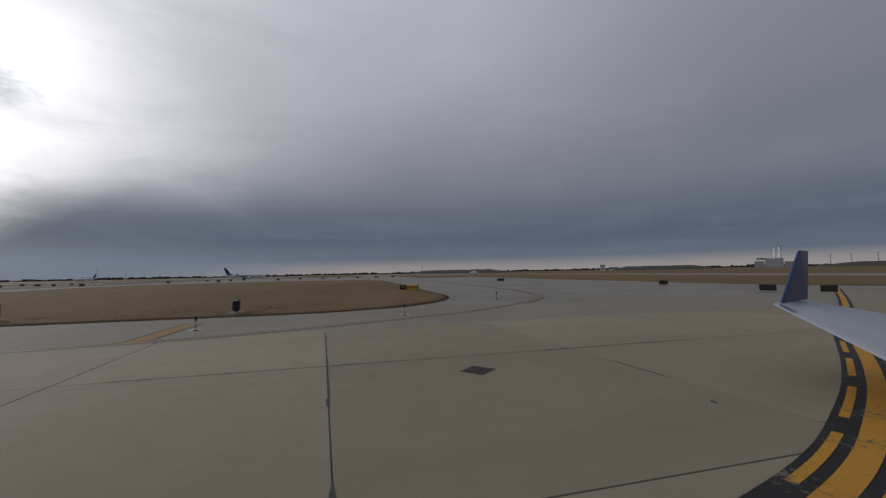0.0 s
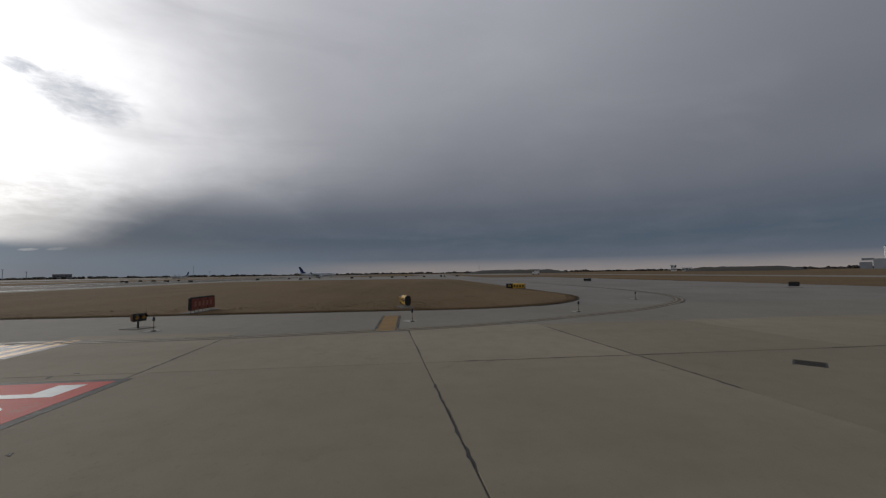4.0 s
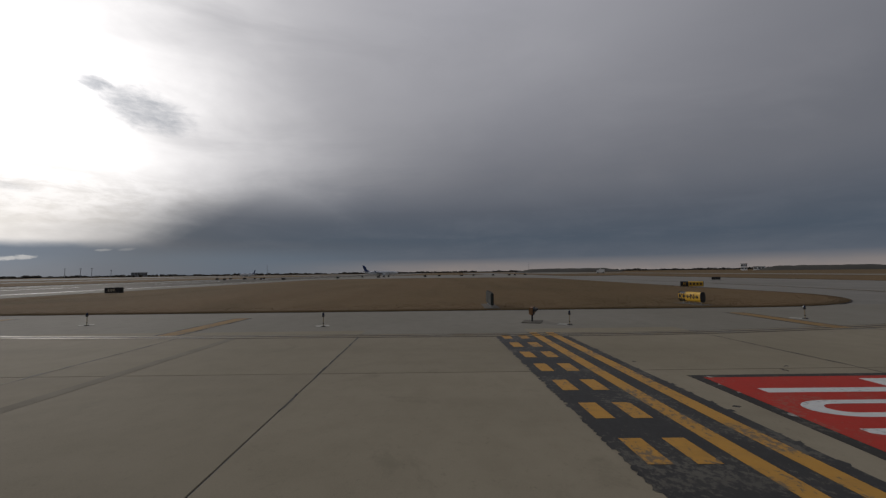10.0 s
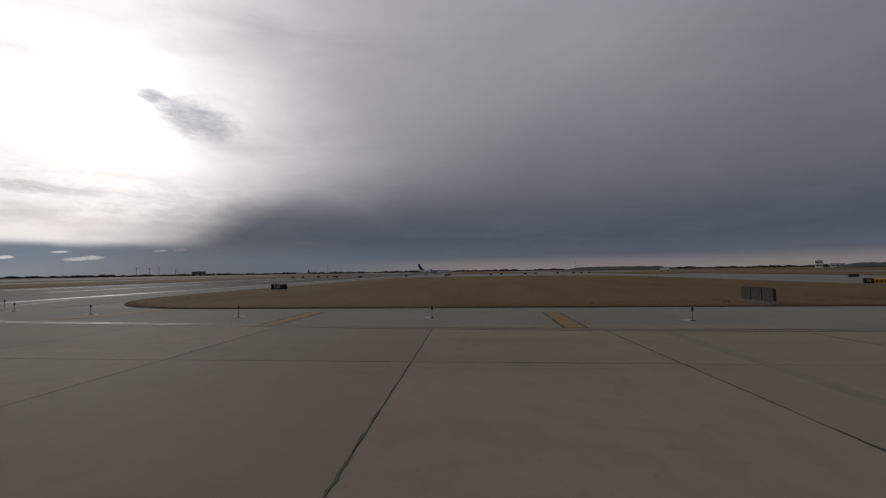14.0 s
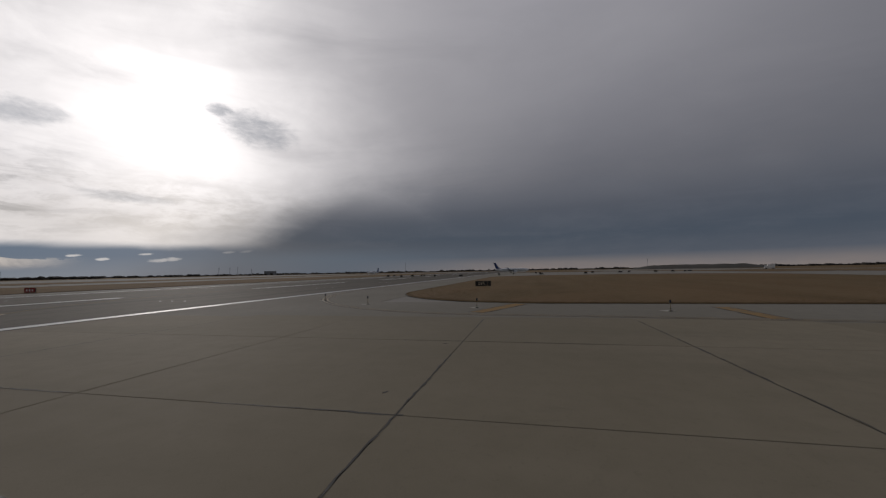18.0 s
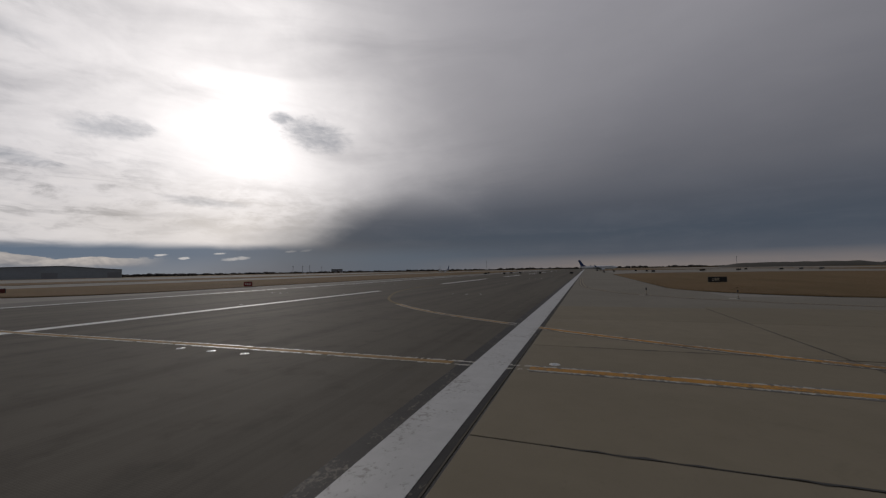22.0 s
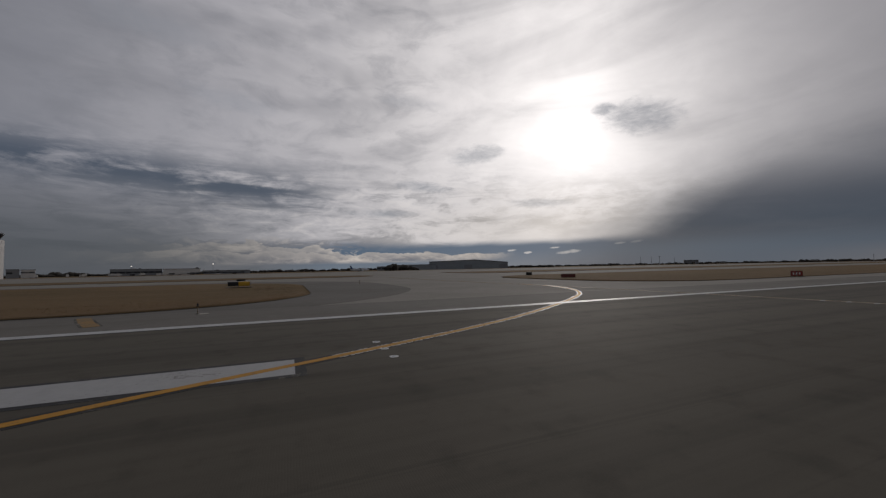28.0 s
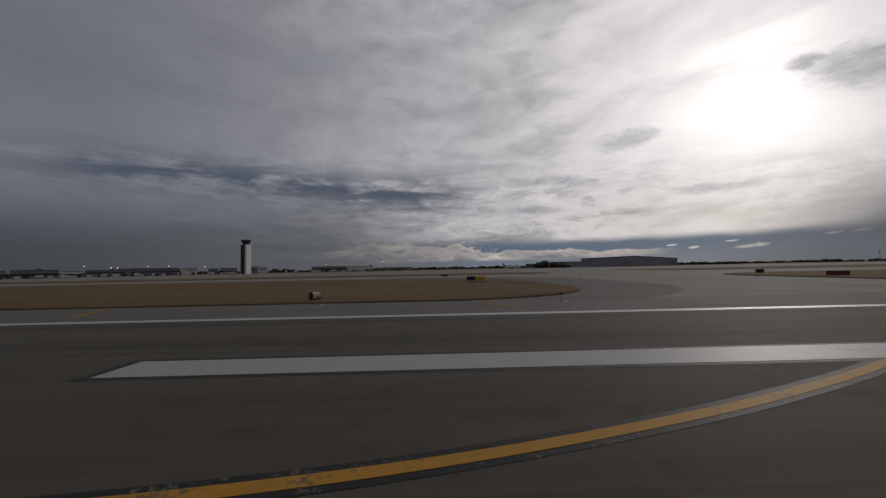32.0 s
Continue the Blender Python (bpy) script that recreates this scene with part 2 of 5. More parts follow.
def concrete_material(name, dark, light, seam=0.10, rough=0.85, streak=0.0, along=(1.0, 1.0), north_dark=0.0):
    m, t, b = mat(name)
    fine = grain(t, where(t), 38, 4, 0.65)
    mid = grain(t, where(t), 1.3, 5, 0.6)
    big = grain(t, where(t), 0.09, 4, 0.55)
    worn = grain(t, where(t, along[0], along[1]), 1.0, 5, 0.6)
    c = mixed(t, big.step(0.3, 0.7), dark, light)
    c = mixed(t, mid.step(0.35, 0.75) * 0.35, c, tuple(v * 0.8 for v in dark))
    c = mixed(t, fine.step(0.35, 0.7) * 0.3, c, tuple(v * 1.12 for v in light))
    if streak:
        c = mixed(t, worn.step(0.45, 0.72) * streak, c, tuple(v * 0.62 for v in dark))
    pores = grain(t, where(t), 7.0, 6, 0.72)
    c = mixed(t, pores.step(0.55, 0.72) * 0.40, c, tuple(v * 0.66 for v in dark))
    spots = grain(t, where(t), 0.55, 6, 0.7, 0.6)
    c = mixed(t, spots.step(0.58, 0.74) * 0.38, c, tuple(v * 0.62 for v in dark))
    if north_dark:
        # darker towards the runway, from an uneven start
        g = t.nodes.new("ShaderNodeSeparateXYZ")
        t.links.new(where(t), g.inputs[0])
        c = mixed(t, (Ex(t, g.outputs[1]) + big * 30.0).step(-85, -28) * north_dark, c, tuple(v * 0.42 for v in dark))
    info = t.nodes.new("ShaderNodeObjectInfo")
    tone = Ex(t, info.outputs["Random"]) * seam
    c = mixed(t, tone, c, tuple(v * 0.72 for v in dark))
    t.links.new(c, b.inputs["Base Color"])
    r = fine * 0.12 + mid * 0.12 + (rough - 0.12)
    t.links.new(r.sock, b.inputs["Roughness"])
    b.inputs["Specular IOR Level"].default_value = 0.17
    bumped(t, b, fine * 0.6 + mid * 0.6, 0.25, 0.006)
    return m


def paint_material(name, colour, under, wear=0.45, rough=0.5, sheen=0.2):
    m, t, b = mat(name)
    chip = grain(t, where(t), 9, 6, 0.7)
    broad = grain(t, where(t), 0.8, 4, 0.6)
    film = grain(t, where(t), 2.4, 5, 0.6)
    c = mixed(t, film.step(0.3, 0.75) * 0.35, colour, tuple(v * 0.72 for v in colour))
    gone = (chip * 0.6 + broad * 0.5).step(0.66 - 0.1 * wear, 0.74 - 0.1 * wear)
    c = mixed(t, gone * 0.8, c, under)
    rub = grain(t, where(t, 2.2, 0.28), 1.0, 5, 0.6, 0.3)
    c = mixed(t, rub.step(0.48, 0.74) * min(0.55, 0.5 * wear), c, tuple(0.55 * v + 0.25 * u for v, u in zip(colour, under)))
    t.links.new(c, b.inputs["Base Color"])
    t.links.new((chip * 0.25 + (rough - 0.1)).sock, b.inputs["Roughness"])
    b.inputs["Specular IOR Level"].default_value = sheen
    bumped(t, b, chip, 0.2, 0.004)
    return m


def plain_material(name, colour, rough=0.5, metal=0.0, vary=0.25, scale=6.0, bump=0.1):
    m, t, b = mat(name)
    n = grain(t, where(t), scale, 5, 0.6)
    c = mixed(t, n.step(0.3, 0.75) * vary, colour, tuple(v * 0.55 for v in colour))
    t.links.new(c, b.inputs["Base Color"])
    t.links.new((n * 0.2 + (rough - 0.1)).sock, b.inputs["Roughness"])
    b.inputs["Metallic"].default_value = metal
    if bump:
        bumped(t, b, n, bump, 0.005)
    return m


def grass_material(name):
    m, t, b = mat(name)
    blade = grain(t, where(t, 1, 1, 1), 16, 5, 0.7)
    tuft = grain(t, where(t), 1.1, 6, 0.65, 0.4)
    patch = grain(t, where(t, 0.03, 0.05), 1.0, 5, 0.6, 0.8)
    mown = grain(t, where(t, 0.012, 0.22), 1.0, 3, 0.5)
    c = mixed(t, patch.step(0.35, 0.65), (0.176, 0.115, 0.060), (0.136, 0.095, 0.048))
    c = mixed(t, mown.step(0.4, 0.65) * 0.5, c, (0.185, 0.130, 0.070))
    c = mixed(t, tuft.step(0.42, 0.78) * 0.38, c, (0.085, 0.060, 0.030))
    c = mixed(t, blade.step(0.45, 0.8) * 0.45, c, (0.25, 0.17, 0.098))
    t.links.new(c, b.inputs["Base Color"])
    b.inputs["Roughness"].default_value = 0.95
    b.inputs["Specular IOR Level"].default_value = 0.1
    bumped(t, b, blade * 0.7 + tuft, 0.9, 0.06)
    return m


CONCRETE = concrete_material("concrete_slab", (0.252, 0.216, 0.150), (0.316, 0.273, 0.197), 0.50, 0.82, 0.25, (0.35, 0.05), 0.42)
SHOULDER = concrete_material("shoulder_concrete", (0.226, 0.206, 0.164), (0.276, 0.256, 0.212), 0.3, 0.84, north_dark=0.3)
SHOULDER_DARK = concrete_material("runway_shoulder_pavement", (0.140, 0.130, 0.112), (0.178, 0.167, 0.146), 0.2, 0.82, 0.3, (0.02, 0.5))
ASPHALT = concrete_material("old_asphalt", (0.118, 0.110, 0.096), (0.158, 0.148, 0.130), 0.2, 0.85)
FAR_PAVE = concrete_material("far_concrete", (0.200, 0.186, 0.160), (0.258, 0.242, 0.212), 0.2, 0.85)
SEALANT = plain_material("joint_sealant", (0.035, 0.033, 0.030), 0.7)
SOIL = plain_material("dark_soil", (0.045, 0.038, 0.030), 0.95, 0, 0.5, 1.5)
GRASS = grass_material("dormant_grass")
YELLOW = paint_material("yellow_paint", (0.47, 0.232, 0.026), (0.10, 0.095, 0.08), 0.6, 0.62, 0.18)
# flaking yellow, brightened in colour for the glare of the low sun
YELLOW_GLARED = paint_material("flaking_glared_yellow_paint", (0.60, 0.33, 0.04), (0.19, 0.172, 0.138), 1.0, 0.5, 0.3)
YELLOW_OLD = paint_material("faded_yellow_paint", (0.30, 0.19, 0.08), (0.16, 0.142, 0.108), 1.0, 0.75, 0.08)
YELLOW_FAINT = paint_material("almost_lost_yellow_paint", (0.27, 0.205, 0.11), (0.20, 0.18, 0.145), 1.3)
YELLOW_LOST = paint_material("rubbed_out_yellow_paint", (0.19, 0.145, 0.07), (0.10, 0.09, 0.072), 1.2, 0.7, 0.1)
BLACK = paint_material("black_paint", (0.020, 0.019, 0.018), (0.17, 0.155, 0.125), 0.6, 0.6)
BLACK_GREY = paint_material("greyed_black_paint", (0.036, 0.033, 0.029), (0.13, 0.118, 0.094), 0.75, 0.64, 0.18)
BLACK_WORN = paint_material("worn_black_paint", (0.035, 0.032, 0.028), (0.19, 0.172, 0.138), 1.35, 0.7)
BLACK_FAINT = paint_material("almost_lost_black_paint", (0.115, 0.104, 0.084), (0.19, 0.172, 0.138), 1.2, 0.8)
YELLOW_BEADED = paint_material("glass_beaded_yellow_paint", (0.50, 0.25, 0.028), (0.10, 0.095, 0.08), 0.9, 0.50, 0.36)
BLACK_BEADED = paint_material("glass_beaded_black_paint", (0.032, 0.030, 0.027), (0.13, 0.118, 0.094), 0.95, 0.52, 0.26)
YELLOW_MOTTLED = paint_material("mottled_yellow_paint", (0.44, 0.215, 0.032), (0.15, 0.115, 0.07), 1.25, 0.62, 0.16)
# black border lightened: part of the sun's glint sits in this colour
BORDER_GLINT = paint_material("glint_paled_border_paint", (0.11, 0.105, 0.09), (0.045, 0.042, 0.037), 1.1, 0.46, 0.32)
WHITE = paint_material("white_paint", (0.66, 0.66, 0.63), (0.20, 0.185, 0.155), 0.6)
WHITE_EDGE = paint_material("rubber_soiled_white_paint", (0.45, 0.45, 0.435), (0.22, 0.21, 0.185), 0.7, 0.45, 0.35)
WHITE_OLD = paint_material("worn_white_paint", (0.37, 0.368, 0.36), (0.13, 0.122, 0.105), 0.3)
# flaked paint edge, its pale colour partly standing for sun glint on beads
BEADS = paint_material("glinting_flaked_edge", (0.36, 0.34, 0.29), (0.13, 0.12, 0.10), 0.8, 0.42, 0.42)
RED = paint_material("red_paint", (0.45, 0.032, 0.017), (0.34, 0.10, 0.065), 0.75, 0.62, 0.2)
TAR = plain_material("tar_patch", (0.04, 0.038, 0.035), 0.75, 0, 0.4)


def runway_material():
    m, t, b = mat("grooved_runway")
    fine = grain(t, where(t), 30, 4, 0.65)
    mid = grain(t, where(t), 0.9, 5, 0.6)
    skid = grain(t, where(t, 0.012, 0.45), 1.0, 6, 0.65)
    track = grain(t, where(t, 0.004, 1.7), 1.0, 4, 0.7)
    big = grain(t, where(t, 0.03, 0.08), 1.0, 4, 0.6)
    c = mixed(t, big.step(0.3, 0.7), (0.082, 0.072, 0.055), (0.110, 0.098, 0.078))
    # lighter away from the middle and east of the touchdown marks
    g = t.nodes.new("ShaderNodeSeparateXYZ")
    t.links.new(where(t), g.inputs[0])
    c = mixed(t, (Ex(t, g.outputs[1]).op("ABSOLUTE") + big * 6.0).step(9, 19) * 0.6, c, (0.122, 0.110, 0.088))
    c = mixed(t, (Ex(t, g.outputs[0]) + big * 30.0).step(-22, 24) * 0.55, c, (0.128, 0.114, 0.092))
    c = mixed(t, skid.step(0.40, 0.68) * 0.46, c, (0.040, 0.037, 0.031))
    c = mixed(t, track.step(0.55, 0.75) * 0.25, c, (0.105, 0.097, 0.082))
    c = mixed(t, track.step(0.44, 0.28) * 0.28, c, (0.030, 0.028, 0.025))
    c = mixed(t, mid.step(0.5, 0.72) * 0.3, c, (0.036, 0.033, 0.028))
    c = mixed(t, fine.step(0.4, 0.75) * 0.3, c, (0.125, 0.117, 0.101))
    t.links.new(c, b.inputs["Base Color"])
    t.links.new((fine * 0.15 + mid * 0.12 + 0.62).sock, b.inputs["Roughness"])
    b.inputs["Specular IOR Level"].default_value = 0.07
    w = t.nodes.new("ShaderNodeTexWave")
    w.wave_type, w.bands_direction, w.wave_profile = "BANDS", "X", "SIN"
    t.links.new(where(t), w.inputs["Vector"])
    w.inputs["Scale"].default_value = 8.0
    groove = Ex(t, w.outputs["Fac"]).step(0.0, 0.35)
    bumped(t, b, groove * 0.5 + fine * 0.5, 0.22, 0.006)
    return m


RUNWAY = runway_material()

# ---- mesh helpers ----


def made(name, verts, faces, material, parent=None, label="", smooth=False):
    me = bpy.data.meshes.new(name)
    me.from_pydata([tuple(v) for v in verts], [], [tuple(f) for f in faces])
    me.update()
    bm = bmesh.new()
    bm.from_mesh(me)
    bmesh.ops.recalc_face_normals(bm, faces=bm.faces)
    bm.to_mesh(me)
    bm.free()
    if smooth:
        for p in me.polygons:
            p.use_smooth = True
    me.materials.append(material)
    ob = new(name, me)
    if parent is not None:
        ob.parent = parent
    if label:
        tagged(ob, label)
    return ob


def part(name, bm, material, parent, label=""):
    me = bpy.data.meshes.new(name)
    bm.to_mesh(me)
    bm.free()
    me.materials.append(material)
    ob = new(name, me)
    ob.parent = parent
    if label:
        tagged(ob, label)
    return ob


def empty(name, m, label, category, group="", kind=""):
    ob = new(name)
    ob.matrix_world = m
    return tagged(ob, label, category, group, kind)


def box_bm(x0, x1, y0, y1, z0, z1, bevel=0.0):
    bm = bmesh.new()
    bmesh.ops.create_cube(bm, size=1.0, matrix=Matrix.Translation(((x0 + x1) / 2, (y0 + y1) / 2, (z0 + z1) / 2)) @ Matrix.Diagonal((x1 - x0, y1 - y0, z1 - z0, 1)))
    if bevel:
        bmesh.ops.bevel(bm, geom=bm.edges[:], offset=bevel, segments=2, affect="EDGES")
    return bm


def tube_bm(r0, r1, z0, z1, n=12, x=0.0, y=0.0):
    bm = bmesh.new()
    bmesh.ops.create_cone(bm, cap_ends=True, segments=n, radius1=r0, radius2=r1, depth=z1 - z0, matrix=Matrix.Translation((x, y, (z0 + z1) / 2)))
    return bm


def lathe_bm(profile, n=16):
    """A turned body from (radius, height) pairs about z."""
    bm = bmesh.new()
    rings = [[bm.verts.new((r * math.cos(2 * math.pi * i / n), r * math.sin(2 * math.pi * i / n), z)) for i in range(n)] for r, z in profile]
    for a, b in zip(rings, rings[1:]):
        for i in range(n):
            bm.faces.new((a[i], a[(i + 1) % n], b[(i + 1) % n], b[i]))
    bm.faces.new(rings[0][::-1])
    bm.faces.new(rings[-1])
    return bm


def sheet(name, outline, z0, z1, material, parent=None, label=""):
    """A flat slab with the given outline."""
    n = len(outline)
    verts = [(x, y, z0) for x, y in outline] + [(x, y, z1) for x, y in outline]
    faces = [tuple(range(n, 2 * n)), tuple(range(n))[::-1]] + [(i, (i + 1) % n, n + (i + 1) % n, n + i) for i in range(n)]
    return made(name, verts, faces, material, parent, label)


def rect(x0, x1, y0, y1):
    return [(x0, y0), (x1, y0), (x1, y1), (x0, y1)]


def rounded(x0, x1, y0, y1, radii, n=14):
    """A rectangle with a radius of its own at each corner: (x0,y0), (x1,y0), (x1,y1), (x0,y1)."""
    out = []
    for (cx, cy, sx, sy, a0), r in zip(((x0, y0, 1, 1, 180), (x1, y0, -1, 1, 270), (x1, y1, -1, -1, 0), (x0, y1, 1, -1, 90)), radii):
        for i in range(n + 1):
            a = radians(a0 + 90 * i / n)
            out.append((cx + sx * r + r * math.cos(a), cy + sy * r + r * math.sin(a)))
    return out


def smooth_line(points, per=10):
    """A Catmull-Rom line through the points."""
    p = [Vector(q) for q in points]
    p = [2 * p[0] - p[1]] + p + [2 * p[-1] - p[-2]]
    out = []
    for i in range(1, len(p) - 2):
        for k in range(per):
            u = k / per
            a, b, c, d = p[i - 1 : i + 3]
            out.append(0.5 * (2 * b + (c - a) * u + (2 * a - 5 * b + 4 * c - d) * u * u + (3 * b - a - 3 * c + d) * u**3))
    return out + [p[-2]]


def ribbon(name, line, left, right, z0, z1, material, parent=None, label=""):
    """A painted strip along a line, from offset left to offset right of it."""
    pts = [Vector(p[:2]) for p in line]
    a, b = [], []
    for i, p in enumerate(pts):
        d = (pts[min(i + 1, len(pts) - 1)] - pts[max(i - 1, 0)]).normalized()
        nrm = Vector((-d.y, d.x))
        a.append(p + nrm * left)
        b.append(p + nrm * right)
    verts, faces, n = [], [], len(pts)
    for z in (z0, z1):
        verts += [(q.x, q.y, z) for q in a] + [(q.x, q.y, z) for q in b]
    for i in range(n - 1):
        faces += [(2 * n + i, 2 * n + i + 1, 3 * n + i + 1, 3 * n + i), (i, n + i, n + i + 1, i + 1)]
        faces += [(i, i + 1, 2 * n + i + 1, 2 * n + i), (n + i, 3 * n + i, 3 * n + i + 1, n + i + 1)]
    faces += [(0, 2 * n, 3 * n, n), (n - 1, 2 * n - 1, 4 * n - 1, 3 * n - 1)]
    return made(name, verts, faces, material, parent, label)


# ---- the ground ----
ground = sheet("ground", rect(-2600, 4600, -3800, 3800), -1.0, -0.06, GRASS)
tagged(ground, "flat airfield of dormant brown winter grass", "ground", kind="structure")
pave = sheet("far_pavement", rect(-420, 760, -260, 470), -0.05, -0.03, FAR_PAVE)
tagged(pave, "pale concrete taxiways and aprons of the airfield", "pavement", kind="structure")
runway = sheet("runway", rect(-420, 1900, -24.45, 23.2), -0.04, 0.0, RUNWAY)
tagged(runway, "dark grooved runway with rubber streaks", "runway", kind="structure")
shoulder_far = sheet("shoulder_north", rect(-420, 1900, 23.22, 31.0), -0.04, -0.006, SHOULDER_DARK)
tagged(shoulder_far, "grey concrete runway shoulder", "pavement", kind="structure")
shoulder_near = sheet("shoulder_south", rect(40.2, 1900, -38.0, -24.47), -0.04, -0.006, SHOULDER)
tagged(shoulder_near, "grey concrete runway shoulder", "pavement", kind="structure")


junction = sheet("shoulder_junction", rounded(-320, -5.5, 27, 108, (10, 30, 36, 30)), -0.04, -0.018, ASPHALT)
tagged(junction, "older dark asphalt shoulder round the grass island", "pavement", kind="structure")


def island(name, outline, label, bow=0.35):
    """A grass island whose surface rises a little from its edge."""
    cx, cy = sum(p[0] for p in outline) / len(outline), sum(p[1] for p in outline) / len(outline)
    rings, n = [(1.0, -0.05), (1.0, 0.05), (0.985, 0.07), (0.93, 0.10), (0.8, 0.10 + bow * 0.3), (0.5, 0.10 + bow * 0.8), (0.0, 0.10 + bow)], len(outline)
    verts, faces = [], []
    for k, (s, z) in enumerate(rings[:-1]):
        for i, (x, y) in enumerate(outline):
            wob = 0.0 if k < 3 else 0.10 * noise.noise(Vector((x * 0.05, y * 0.05, k)))
            verts.append((cx + (x - cx) * s, cy + (y - cy) * s, z + wob))
    for k in range(len(rings) - 2):
        for i in range(n):
            j = (i + 1) % n
            faces.append((k * n + i, k * n + j, (k + 1) * n + j, (k + 1) * n + i))
    verts.append((cx, cy, rings[-1][1]))
    top = (len(rings) - 2) * n
    faces += [(top + i, top + (i + 1) % n, len(verts) - 1) for i in range(n)]
    ob = made(name, verts, faces, GRASS, smooth=True)
    closed = [Vector(p) for p in outline] + [Vector(outline[0])]
    ribbon("verge", closed, 0.02, -0.16, -0.05, 0.012, SOIL, ob, "dark soil along the pavement edge")
    return tagged(ob, label, "grass", kind="structure")


island("ground_island_taxiway", rounded(41.0, 188, -130.0, -36.0, (15, 40, 30, 18)), "brown dormant grass island beside the taxiway")
island("ground_island_east", rounded(346, 425, -127, -38, (20, 20, 20, 20)), "brown dormant grass island beyond the crossing taxiway")
island("ground_island_north", rounded(-300, -19.5, 32.3, 102, (22, 17, 30, 30)), "brown dormant grass island across the runway")
island("ground_island_northeast", rounded(27, 520, 38, 100, (16, 30, 30, 26)), "brown dormant grass island along the far runway side", 0.2)
island("ground_strip_north", rounded(-400, 10, 140, 176, (15, 15, 15, 15)), "strip of brown dormant grass between taxiways", 0.1)
island("ground_strip_northeast", rounded(60, 700, 150, 215, (15, 15, 15, 15)), "strip of brown dormant grass between taxiways", 0.1)
island("ground_strip_south", rounded(40, 330, -232, -178, (20, 20, 20, 20)), "strip of brown dormant grass south of the taxiway", 0.1)
island("ground_strip_east", rounded(430, 700, -118, -45, (20, 20, 20, 20)), "strip of brown dormant grass in the distance", 0.1)
island("ground_strip_southeast", rounded(200, 520, -180, -152, (10, 10, 10, 10)), "strip of brown dormant grass beyond the taxiway", 0.05)

# ---- taxiway slabs ----
taxiway = sheet("taxiway", rect(-21.9, 40.1, -175, -24.47), -0.04, -0.014, SEALANT)
tagged(taxiway, "light concrete taxiway of large sealed slabs", "taxiway", kind="structure")
XJ = [-22.6, -14.8, -7.0, 0.8, 8.7, 16.6, 24.3, 32.0]
YJ = [-24.49, -33.4, -41.1, -49.1, -57.2, -65.3, -73.5, -81.4, -89.4, -97.0, -104.3, -112.5, -119.4, -127.6, -136.4, -144.6, -152.8, -161, -169.2]


def skew(x, y):
    """Where the grid's corner (x, y) lies: the cross joints fan out a little to the south."""
    return x - 0.008 * (y + 70), y - 0.0011 * (min(y, -30) + 45) * (x - 20) * (y < -25)


def taxi_slabs():
    rnd = random.Random(4)
    g = 0.014
    for i in range(len(XJ) - 1):
        for j in range(len(YJ) - 1):
            x0, x1, y1, y0 = XJ[i], XJ[i + 1], YJ[j], YJ[j + 1]
            dz = -rnd.random() * 0.004
            out = [(p[0] + g * a, p[1] + g * b) for p, a, b in ((skew(x0, y0), 1, 1), (skew(x1, y0), -1, 1), (skew(x1, y1), -1, -1), (skew(x0, y1), 1, -1))]
            b = 0.012
            inn = [(out[0][0] + b, out[0][1] + b), (out[1][0] - b, out[1][1] + b), (out[2][0] - b, out[2][1] - b), (out[3][0] + b, out[3][1] - b)]
            verts = [(*p, -0.03) for p in out] + [(*p, dz - 0.006) for p in out] + [(*p, dz) for p in inn]
            faces = [(8, 9, 10, 11)]
            for k in range(4):
                m = (k + 1) % 4
                faces += [(k, m, 4 + m, 4 + k), (4 + k, 4 + m, 8 + m, 8 + k)]
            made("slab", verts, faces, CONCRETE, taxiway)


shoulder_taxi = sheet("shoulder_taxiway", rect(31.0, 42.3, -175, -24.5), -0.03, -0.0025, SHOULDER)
tagged(shoulder_taxi, "paler concrete taxiway shoulder", "pavement", kind="structure")

# ---- painted markings ----
Z1, Z2, Z3 = 0.004, 0.008, 0.012


def marking(name, label, category="marking"):
    return empty(name, pose(0, 0, 0), label, category, kind="structure")


def strip(parent, name, x0, x1, y0, y1, z, material):
    return sheet(name, rect(x0, x1, y0, y1), z - 0.006, z, material, parent)


# runway edges, centreline and touchdown bar
edge = marking("runway_edge_marking", "worn white runway edge stripes with dark borders")
strip(edge, "border", -420, 1800, 22.0, 23.16, Z1, BLACK)
strip(edge, "stripe", -420, 1800, 22.14, 23.04, Z3, WHITE_EDGE)
strip(edge, "border", -420, 1800, -24.42, -22.85, Z1, BLACK)
strip(edge, "stripe", -420, 1800, -24.28, -23.25, Z3, WHITE_EDGE)
centre = marking("runway_centre_marking", "long white dashes of the runway centreline")
for k in range(8):
    x0 = 11.6 + 61.0 * k
    strip(centre, "dash", x0, x0 + 36.6, 0.0, 0.9, Z2, WHITE)
bar = marking("touchdown_marking", "broad white touchdown zone bar with a dark border")
sheet("border", [(-46.75, 10.45), (-21.5, 10.45), (-21.5, 12.75), (-46.75, 12.75)], -0.002, Z1, BLACK, bar)
sheet("bar", [(-46.4, 10.72), (-21.8, 10.72), (-21.8, 12.5), (-46.4, 12.5)], -0.002, Z2, WHITE_OLD, bar)


